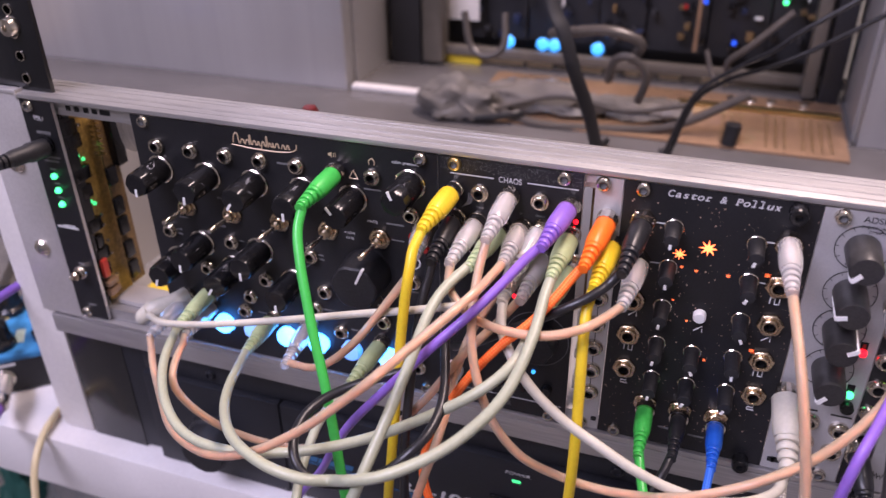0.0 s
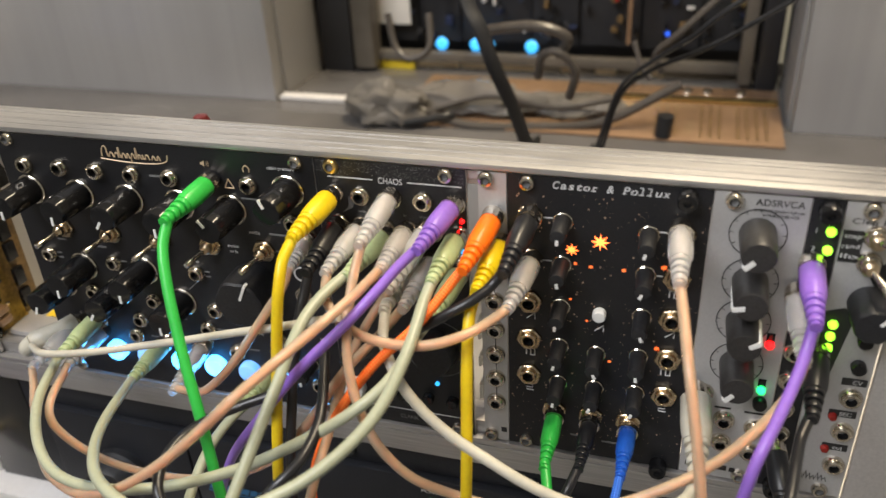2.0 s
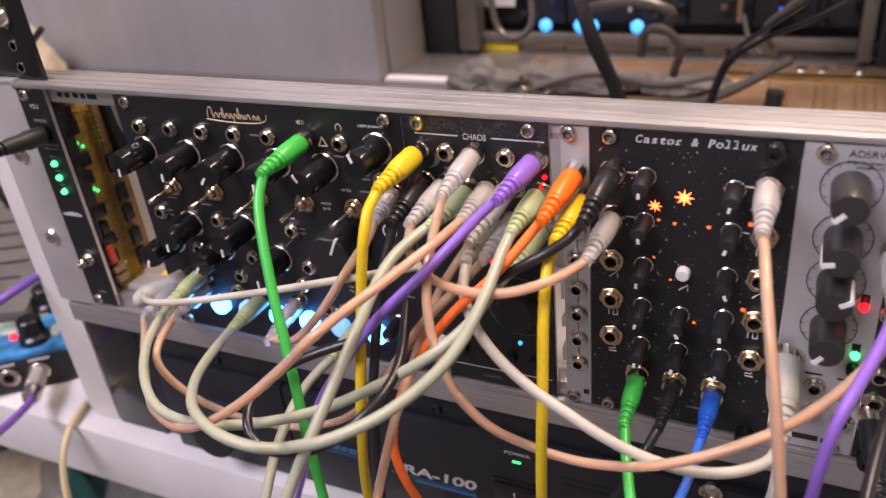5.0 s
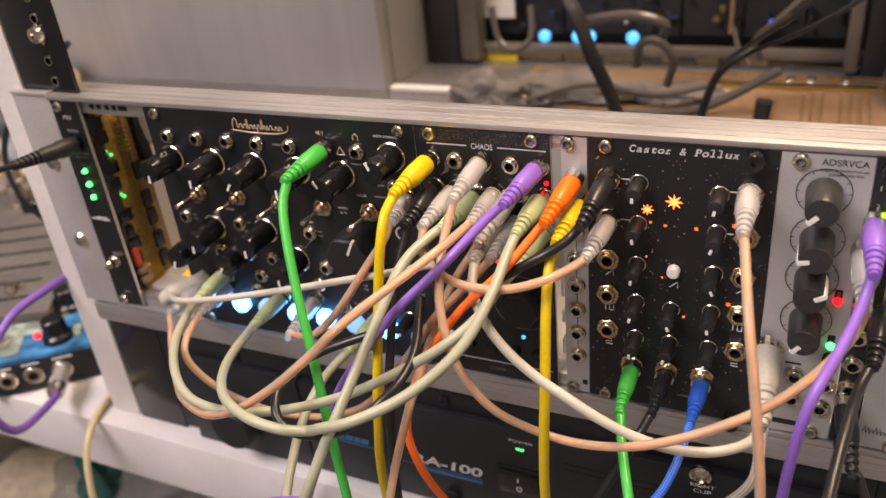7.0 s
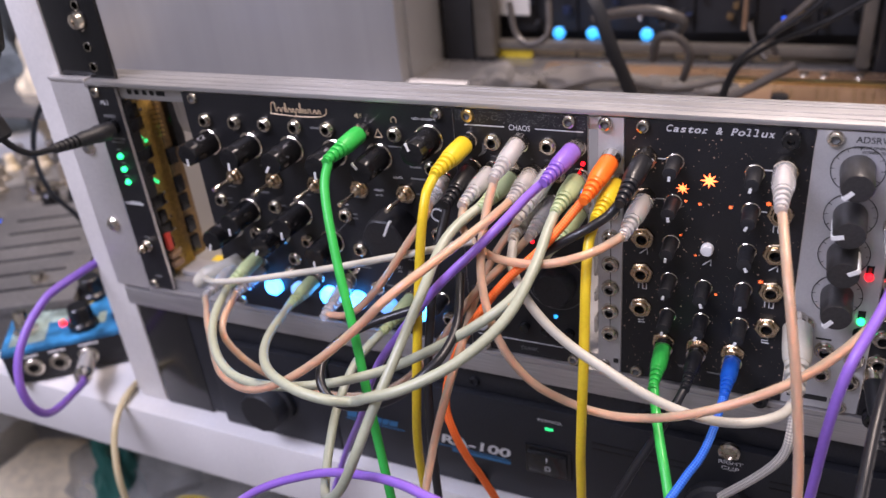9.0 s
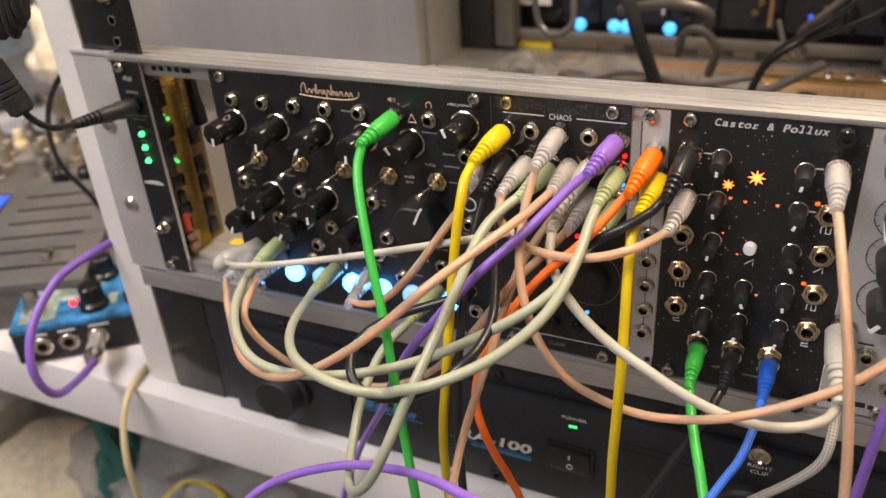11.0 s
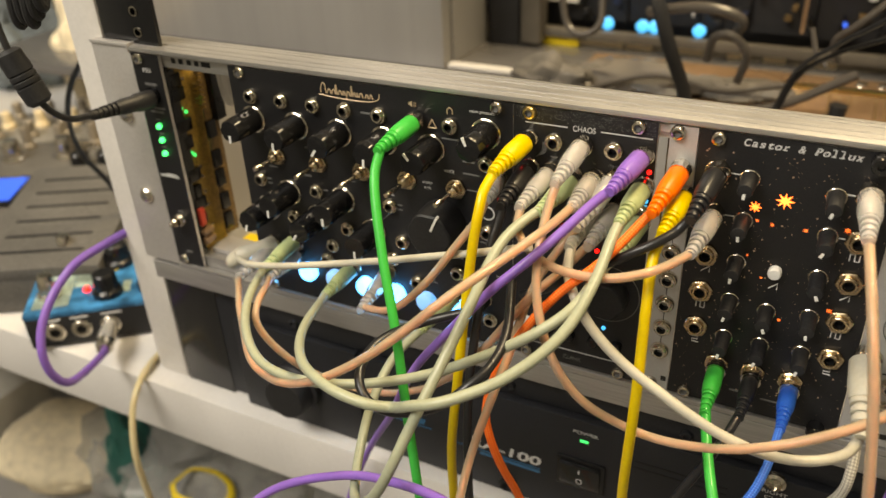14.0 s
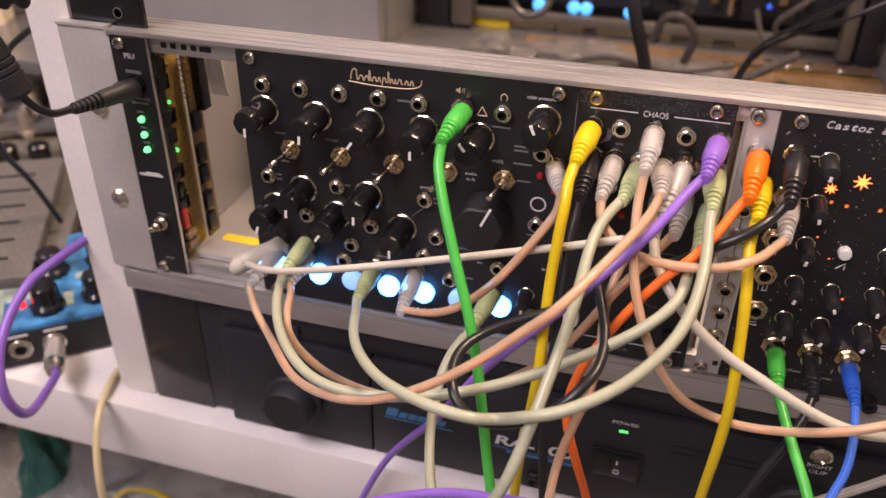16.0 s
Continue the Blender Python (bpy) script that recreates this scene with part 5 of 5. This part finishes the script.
PM = Matrix.Translation(V(-212, -20, -101)) @ Matrix.Rotation(radians(39), 4, "Z")


def pbox(x0, x1, y0, y1, z0, z1, bevel=0.0):
    return box(bmesh.new(), (x0 / 1000, y0 / 1000, z0 / 1000), (x1 / 1000, y1 / 1000, z1 / 1000), bevel / 1000, PM)


def pat(x, y, z, way=(0, 0, 1)):
    return PM @ axis((x / 1000, y / 1000, z / 1000), way)


part("case", pbox(0, 122, 0, 110, 2, 27, 1.5), M["black_matte"], ped)
lid = part("lid", pbox(-0.5, 122.5, -0.5, 110.5, 26, 31, 2), M["pedal_blue"], ped)
for x0, x1, y0, y1 in ((5, 30, 6, 104), (30.4, 46, 30, 104), (46.4, 62, 66, 100), (66, 72, 14, 30), (74, 80, 44, 52)):
    part("printed_top", pbox(x0, x1, y0, y1, 31.05, 31.3), M["pedal_art"], lid, "pale green printed artwork")
for fx, fy in ((12, 14), (112, 14), (12, 98), (112, 98)):
    part("foot", lathe(bmesh.new(), [(0.006, 0), (0.006, 0.003), (0, 0.003)], pat(fx, fy, 0), 14), M["black_matte"], ped)
for kx, ky in ((57, 15), (60, 58), (88, 18), (92, 62)):
    k = part("knob", lathe(bmesh.new(), [(0.0105, 0), (0.0105, 0.004), (0.0085, 0.006), (0.0080, 0.017), (0.007, 0.018), (0, 0.018)], pat(kx, ky, 31), 28, squash=lambda a, h: 1 + 0.05 * math.cos(10 * a)), M["black_plastic"], ped)
for sx, sy in ((15, 23), (18, 82)):
    f = part("footswitch", lathe(bmesh.new(), [(0.0085, 0), (0.0085, 0.003), (0.0065, 0.004), (0.0062, 0.010), (0.0058, 0.010), (0.0056, 0.016), (0.0046, 0.0185), (0, 0.019)], pat(sx, sy, 31), 22), M["chrome"], ped)
for lx, ly, c in ((41, 23, "red_on"), (21, 57, "red_on"), (44, 78, "green_on")):
    part("led", lathe(bmesh.new(), [(0.0026, 0), (0.0026, 0.0015), (0.0018, 0.003), (0, 0.0034)], pat(lx, ly, 31.2), 14), M[c], ped)
bm = bmesh.new()
for k in range(10):
    box(bm, (0.050 + 0.0, 0.012 + k * 0.007, 0.0313), (0.052 + 0.004 * (k % 3), 0.015 + k * 0.007, 0.0316), 0, PM)
part("printed_mark", bm, M["yellow_label"], lid)
for jx in (19, 37):
    j = part("jack_socket", lathe(bmesh.new(), [(0.0072, 0), (0.0072, 0.002), (0.0060, 0.003), (0.0036, 0.003), (0.0034, 0.0005), (0, 0.0005)], pat(jx, 0, 15, OUT), 24), M["chrome"], ped)
    part("socket_hole", lathe(bmesh.new(), [(0.0033, 0.002), (0.0033, 0.0006), (0, 0.0006)], pat(jx, 0, 15, OUT), 16), M["hole"], j)
part("jack_socket", lathe(bmesh.new(), [(0.0072, 0), (0.0072, 0.002), (0.0060, 0.003), (0.0036, 0.003), (0, 0.0005)], pat(57, 0, 15, OUT), 24), M["chrome"], ped)
for x0, x1 in ((13, 24), (31, 43), (52, 66)):
    part("printed_bar", pbox(x0, x1, -0.6, -0.1, 23.2, 24.8), M["white_print"], ped)

cord = thing("instrument_cable", V(-150, -20, -80), "purple instrument cable with a clear plug in the pedal", "instrument cable")
pm = pat(57, -2, 15, (0, -1, 0.06))
part("plug_sleeve", lathe(bmesh.new(), [(0.0058, 0.002), (0.0058, 0.004), (0.0062, 0.006), (0.0062, 0.022), (0.0054, 0.025), (0, 0.025)], pm, 24), M["clear_plug"], cord)
part("plug_core", lathe(bmesh.new(), [(0.0048, -0.002), (0.0048, 0.006), (0.0034, 0.008), (0.0034, 0.024), (0, 0.024)], pm, 18), M["chrome"], cord)
part("plug_end", lathe(bmesh.new(), [(0.0060, 0.024), (0.0060, 0.030), (0.0044, 0.034), (0, 0.034)], pm, 22), M["chrome"], cord)
e0 = pm @ Vector((0, 0, 0.030))
e1 = pm @ Vector((0, 0, 0.040))
part("lead", tube(glide([e0, e1, V(-123, -54, -72), V(-119, -67, -57), V(-119, -69, -38), V(-121, -60, -20), V(-121, -41, -4), V(-116, -19, 5), V(-106, 40, 4), V(-98, 90, -30)], 8), 0.0026, 14), M["pvc_purple"], cord)

# ---- floor effects unit behind the pedal ----
unit = thing("effects_unit", V(-330, 180, -101), "dark grey multi-effects unit with a rocker pedal and a blue display", "effects unit")
UM = Matrix.Translation(V(-290, 92, -101)) @ Matrix.Rotation(radians(30), 4, "Z")


def ubox(x0, x1, y0, y1, z0, z1, bevel=0.0, tilt=0.0):
    m = UM @ Matrix.Rotation(radians(tilt), 4, "X")
    return box(bmesh.new(), (x0 / 1000, y0 / 1000, z0 / 1000), (x1 / 1000, y1 / 1000, z1 / 1000), bevel / 1000, m)


part("body", ubox(-300, 66, -84, 190, 0, 32, 5), M["unit_grey"], unit)
tread = part("rocker_pedal", ubox(-52, 52, -82, 84, 34, 46, 4, 4), M["unit_grey"], unit)
for k in range(6):
    part("tread_groove", ubox(-34, 34, -60 + k * 23, -57.4 + k * 23, 45.9, 46.9, 0.3, 4), M["black_matte"], tread)
part("display_frame", ubox(-128, -62, 40, 100, 31.5, 36, 1.5), M["black_plastic"], unit)
part("display", ubox(-122, -68, 46, 94, 36.02, 36.6), M["lcd"], unit, "lit blue display")
for k in range(5):
    part("footswitch", lathe(bmesh.new(), [(0.011, 0.031), (0.011, 0.034), (0.008, 0.036), (0.008, 0.050), (0.0065, 0.053), (0, 0.053)], UM @ Matrix.Translation((-0.26 + 0.052 * k, 0.150, 0)), 20), M["chrome"], unit)
for k in range(4):
    part("knob", lathe(bmesh.new(), [(0.009, 0.031), (0.009, 0.044), (0.007, 0.046), (0, 0.046)], UM @ Matrix.Translation((-0.03 + 0.026 * k, 0.125, 0)), 18), M["black_plastic"], unit)
for k in range(5):
    part("knob", lathe(bmesh.new(), [(0.0075, 0.031), (0.0075, 0.036), (0.005, 0.038), (0.005, 0.054), (0.004, 0.056), (0, 0.056)], UM @ Matrix.Translation((-0.10 + 0.034 * k, 0.178, 0)), 18), M["dull_metal"], unit)
part("chrome_strip", ubox(-50, 60, 160, 172, 31.5, 37, 1), M["chrome"], unit)
mixer = thing("audio_mixer", UM @ Vector((-0.08, 0.245, 0)), "low grey-beige mixer with pale knobs at the back of the table", "mixer")
part("case", ubox(-240, 62, 200, 292, 0, 30, 3), material("grey_beige_enamel", (0.20, 0.19, 0.175), 0.45, grain=0.2, grain_scale=150, stain=0.3, stain_scale=20), mixer)
for row, (yy, mat) in enumerate(((216, "dull_metal"), (246, "cream"), (276, "dull_metal"))):
    for k in range(8):
        part("knob", lathe(bmesh.new(), [(0.0075, 0.0298), (0.0075, 0.034), (0.0055, 0.036), (0.0052, 0.047), (0.004, 0.0485), (0, 0.0485)], UM @ Matrix.Translation((-0.220 + 0.036 * k, yy / 1000, 0)), 14), M[mat], mixer)
pad = thing("black_pouch", V(-205, 100, -101), "flat black fabric pouch beside the pedal", "pouch")
part("pouch", box(bmesh.new(), (-0.020, -0.08, 0), (0.020, 0.08, 0.026), 0.009, Matrix.Translation(V(-212, 128, -101)) @ Matrix.Rotation(radians(30), 4, "Z")), M["black_matte"], pad)
bp = thing("jack_plug", V(-292, 20, -97), "bare metal jack plug lying on the table", "plug")
part("shaft", lathe(bmesh.new(), [(0, 0), (0.0022, 0.002), (0.0026, 0.005), (0.0031, 0.006), (0.0031, 0.028), (0.006, 0.029), (0.006, 0.045), (0, 0.046)], axis(V(-300, 14, -94.8), (0.75, 0.65, 0)), 16), M["chrome"], bp)

# blurred pale drape and column beside the far wall
drape = thing("curtain", (-0.9, 0.62, 0.0), "pale grey-green curtain in loose folds", "curtain")
bm = bmesh.new()
cols = []
for i in range(60):
    x = -1.40 + i * 0.0165
    cols.append([bm.verts.new((x, 0.62 + 0.022 * math.sin(i * 0.95) + 0.01 * math.sin(i * 0.37), z)) for z in (0.02, 0.8, 1.6, 2.3)])
for a, b in zip(cols, cols[1:]):
    for k in range(3):
        bm.faces.new((a[k], b[k], b[k + 1], a[k + 1]))
bmesh.ops.solidify(bm, geom=list(bm.faces), thickness=0.003)
part("cloth", bm, material("grey_green_cloth", (0.19, 0.20, 0.195), 0.85, grain=0.2, grain_scale=60, stain=0.5, stain_scale=4), drape)

# ---- clutter on the shelf below the table ----
low = slab("lower_shelf", -1.05, 1.15, 0.03, 0.60, 0.40, 0.42, M["wall"], "grey lower shelf below the table", "shelf")


def crumple(name, at, size, mat, label, category, seed, rough=0.22, flat=0.6):
    rng = random.Random(seed)
    t = thing(name, at, label, category)
    bm = bmesh.new()
    bmesh.ops.create_icosphere(bm, subdivisions=4, radius=1)
    off = Vector((rng.uniform(0, 50), rng.uniform(0, 50), 0))
    for v in bm.verts:
        n = noise.noise(v.co * 1.7 + off) * rough * 1.6 + abs(noise.noise(v.co * 4.5 + off)) * rough
        v.co = v.co * (0.85 + n)
        v.co.z = max(v.co.z, -flat)
    for v in bm.verts:
        v.co = Vector((v.co.x * size[0], v.co.y * size[1], (v.co.z + flat) * size[2])) + Vector(at)
    part("film" if mat == M["bag"] else "body", bm, mat, t)
    return t


crumple("plastic_bag", (-0.28, 0.17, 0.42), (0.15, 0.11, 0.068), M["bag"], "crumpled clear plastic bag on the lower shelf", "plastic bag", 3)
crumple("plastic_bag", (-0.14, 0.12, 0.42), (0.14, 0.09, 0.068), M["bag"], "crumpled clear plastic bag on the lower shelf", "plastic bag", 8)
crumple("plastic_bag", (0.22, 0.14, 0.42), (0.16, 0.10, 0.07), M["bag"], "crumpled clear plastic bag on the lower shelf", "plastic bag", 12)
crumple("cloth_bundle", (-0.325, 0.11, 0.42), (0.026, 0.03, 0.088), M["teal"], "dark teal cloth bundle inside the clutter", "cloth", 5)
crumple("cloth_bundle", (-0.47, 0.20, 0.42), (0.030, 0.02, 0.075), M["navy"], "navy cloth bundle on the lower shelf", "cloth", 6)
crumple("cloth_bundle", (-0.45, 0.115, 0.42), (0.095, 0.075, 0.042), M["cream_cloth"], "soft cream cloth bundle on the lower shelf", "cloth", 7, 0.08)
bx = thing("cardboard_box", (-0.62, 0.1, 0.42), "pale open cardboard box on the lower shelf", "box")
part("box_wall", box(bmesh.new(), (-0.78, 0.06, 0.42), (-0.555, 0.18, 0.475), 0.003), M["paper"], bx)
tape = thing("tape_roll", (-0.19, 0.09, 0.515), "yellow tape loop lying on a plastic bag", "tape")
part("loop", tube(glide([(-0.235, 0.076, 0.512), (-0.230, 0.098, 0.514), (-0.205, 0.104, 0.516), (-0.180, 0.098, 0.514), (-0.172, 0.082, 0.510), (-0.195, 0.070, 0.508), (-0.222, 0.068, 0.508), (-0.235, 0.076, 0.512)], 8), 0.0045, 8, flat=0.35), M["yellow_label"], tape)

crumple("cloth_bundle", (-0.86, 0.40, TOP), (0.24, 0.07, 0.16), M["blue_grey_cloth"], "blue-grey cloth heaped at the back of the table", "cloth", 31)
crumple("cloth_bundle", (-0.51, 0.34, TOP + 0.031), (0.045, 0.04, 0.085), M["cream_cloth"], "cream cloth bundle behind the effects unit", "cloth", 33)

# ---- rear bay: copy of this rack's back and wiring, standing in for its reflection ----
back = thing("mirrored_rack", V(145, 500, -2), "copy of the rack back among loose wiring, in place of its reflection", "rack")
# rails and uprights carry the dimness in their darkened metal
part("lower_rail", mbox(-74, 364, 492, 503, 8, 17, 1), M["dim_steel"], back)
part("upper_rail", mbox(-74, 364, 492, 503, 150, 164, 1), M["dim_steel"], back)
# cream strips put the bright reflections below the rail into colour
for x0, x1 in ((-78, -45), (8, 62), (66, 92), (106, 142), (165, 178), (198, 218), (238, 262)):
    part("base_strip", mbox(x0, x1, 504, 511, -1.8, 6.5, 1.5), M["cream"], back, "cream strip for light reflected under the rail")
part("base", mbox(-78, 363, 512, 518, -1.9, 8, 0.5), M["dim_steel"], back)
for x0, x1, mat in ((-73, -40, "black_matte"), (-38, -17, "dim_steel"), (326, 337, "dim_steel"), (341, 358, "black_matte")):
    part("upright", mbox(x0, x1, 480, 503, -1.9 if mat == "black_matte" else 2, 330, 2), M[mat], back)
# black sheet stands in for the shade inside the rear rack
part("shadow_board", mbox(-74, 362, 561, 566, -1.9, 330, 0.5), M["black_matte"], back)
for k, (x0, x1) in enumerate(((-22, 16), (18, 60), (62, 132), (134, 178), (180, 236), (238, 290), (292, 332))):
    part("module_board", mbox(x0, x1, 522 + (3 * k) % 7, 525 + (3 * k) % 7, 20, 150, 0.3), M["black_matte"], back)
    rng = random.Random(20 + k)
    for q in range(16):
        cx, cz = rng.uniform(x0 + 2, x1 - 2), rng.uniform(24, 120)
        w, h = rng.uniform(0.8, 3.5), rng.uniform(0.8, 4)
        part("component", mbox(cx - w, cx + w, 514, 522, cz - h, cz + h, 0.4), M[rng.choice(["black_plastic", "ribbon", "pcb_dark", "navy", "black_matte", "black_matte", "black_plastic"])], back)
part("card", mbox(-20, 14, 508, 509, 40, 96, 0.2), M["paper"], back)
part("label", mbox(-20, 19, 497, 498.5, -2, 7.5, 0.2), M["yellow_label"], back, "yellow label")
# glowing copies of the blue buttons as the reflection shows them
for lx in (47, 82, 94, 137):
    part("lamp", lathe(bmesh.new(), [(0.0062, 0), (0.0062, 0.002), (0.004, 0.004), (0, 0.0045)], axis(V(lx, 504, 23.5), OUT), 18), M["blue_far"], back, "blue lamp in place of a reflected lit button")
for lx, lz, c in ((215, 70, "red_off"), (262, 40, "lcd"), (232, 76, "lcd"), (300, 80, "green_on")):
    part("lamp", lathe(bmesh.new(), [(0.0022, 0), (0.0022, 0.003), (0, 0.004)], axis(V(lx, 505, lz), OUT), 12), M[c], back)
part("duct", mbox(226, 230, 498, 502, 30, 120, 1), M["tan"], back)

for rows, r, mat, words in (
        ([(115.3, 386.3, 69.0), (139.5, 368.9, 77.7), (167.3, 365.5, 81.1), (191.6, 368.9, 72.5), (184.6, 377.6, 55.1)], 4.2, "grey", "grey"),
        ([(167.3, 377.6, 36.1), (172.5, 368.9, 56.9), (186.4, 367.2, 60.3), (198.5, 370.7, 44.7), (193.3, 377.6, 20.4)], 3.6, "grey", "grey"),
        ([(40.7, 377.6, 84.6), (47.6, 372.4, 58.6), (61.5, 368.9, 49.9), (77.1, 372.4, 58.6), (75.4, 381.9, 84.6)], 3.0, "grey", "grey"),
        ([(7.8, 362.0, 0.5), (30.3, 353.3, 13.5), (56.3, 356.8, 17.0), (77.1, 360.2, 6.6), (115.3, 353.3, 0.5), (167.3, 358.5, 0.5), (223.6, 365.5, 6.6), (280.0, 372.4, 37.8)], 3.8, "grey", "grey"),
        ([(54.6, 348.1, 0.5), (89.3, 362.0, 11.8), (132.6, 365.5, 22.2), (184.6, 362.0, 17.0), (233.2, 367.2, 25.6)], 2.4, "grey", "grey"),
        ([(264.4, 386.3, 41.3), (259.2, 381.1, 58.6), (274.8, 375.9, 75.9), (300.8, 381.1, 101.9)], 2.6, "grey", "grey"),
        ([(19.9, 348.1, 0.5), (63.2, 342.9, 3.1), (97.9, 353.3, 8.3), (92.7, 362.0, 0.5)], 3.2, "black", "black"),
        ([(241.9, 382.8, 67.3), (248.8, 375.9, 49.9), (257.5, 372.4, 41.3)], 2.0, "grey", "grey")):
    t = thing("loose_cable", V(*rows[0]), words + " loose cable behind the rack", "cable", "cables behind the rack")
    part("lead", tube(glide([V(*p) for p in rows], 7), r / 1000, 10), M["pvc_" + mat], t)
crumple("plastic_bag", V(40, 358, -2), (0.038, 0.022, 0.022), M["dim_film"], "small clear plastic bag of wires behind the rack", "plastic bag", 21)
crumple("plastic_bag", V(112, 392, 0.3), (0.062, 0.026, 0.016), M["dim_film"], "small clear plastic bag of wires behind the rack", "plastic bag", 23)
crumple("plastic_bag", V(196, 400, 0.3), (0.048, 0.022, 0.010), M["dim_film"], "small clear plastic bag of wires behind the rack", "plastic bag", 25)

# perforated tan lid, standing in for the amplifier's vented top in reflection
lid = thing("perforated_lid", V(200, 430, -2), "tan perforated steel cover in place of the amplifier top reflected there", "cover")
part("sheet", mbox(44, 360, 352, 478, -1.8, 0.2, 0.5), M["tan"], lid)
# brass bar added for the golden gleam across the cover
part("raised_edge", mbox(222, 358, 436, 446, 0.3, 3.4, 1.2), M["gold"], lid, "brass strip standing in for a golden gleam")
bm = bmesh.new()
for i in range(13):
    for k in range(9):
        if i in (3, 4, 8):
            continue
        mbox(262 + i * 7, 265 + i * 7, 362 + k * 7.6, 366 + k * 7.6, 0.25, 0.35, 0, bm)
tagged(part("vent_hole", bm, M["pcb_dark"], lid), kind="stuff")
for sx in (268, 285, 302, 330):
    part("rivet", lathe(bmesh.new(), [(0.0045, 0), (0.0040, 0.0016), (0, 0.0024)], axis(V(sx, 466, 0.2), (0, 0, 1)), 14), M["chrome"], lid)

# strap and thin wires hanging behind the top rail
strap = thing("black_strap", V(176, 330, 0), "wide black strap hanging behind the rack", "strap")
part("webbing", tube(glide([V(118, 292, 190), V(138, 274, 125), V(149, 268, 105), V(157, 272, 78), V(166, 290, 43), V(172, 314, 4), V(176, 330, 0.2)], 7), 0.0058, 12, flat=0.5), M["black_matte"], strap)
for rows in ([(345, 268, 152), (302, 272, 118), (286, 276, 102), (266, 290, 84), (240, 308, 55), (224, 322, 3), (220, 330, 0.4)],
             [(365, 280, 142), (322, 284, 110), (292, 288, 90), (262, 300, 72), (240, 312, 48), (228, 324, 3), (225, 332, 0.4)]):
    t = thing("black_cable", V(*rows[-1]), "thin black cable hanging behind the rack", "cable", "cables behind the rack")
    part("lead", tube(glide([V(*p) for p in rows], 7), 0.0017, 10), M["pvc_black"], t)
clip = thing("ferrite_clip", V(270, 353, 0.2), "small black ferrite clip standing on the cover", "clip")
part("clip", lathe(bmesh.new(), [(0, 0), (0.006, 0.001), (0.0065, 0.018), (0, 0.019)], axis(V(270, 356, 0.3), (0.1, 0, 1)), 16), M["black_matte"], clip)
redcap = thing("red_knob", V(50, 80, -1.2), "dark red cap behind the top rail", "knob")
part("cap", lathe(bmesh.new(), [(0.0047, 0), (0.0047, 0.009), (0.0034, 0.0115), (0, 0.0125)], axis(V(50, 80, 96.8), (0, 0, 1)), 18), M["dark_red"], redcap)
part("stem", lathe(bmesh.new(), [(0.002, 0), (0.002, 0.0998), (0, 0.0998)], axis(V(50, 80, -1.2), (0, 0, 1)), 12), M["black_matte"], redcap)
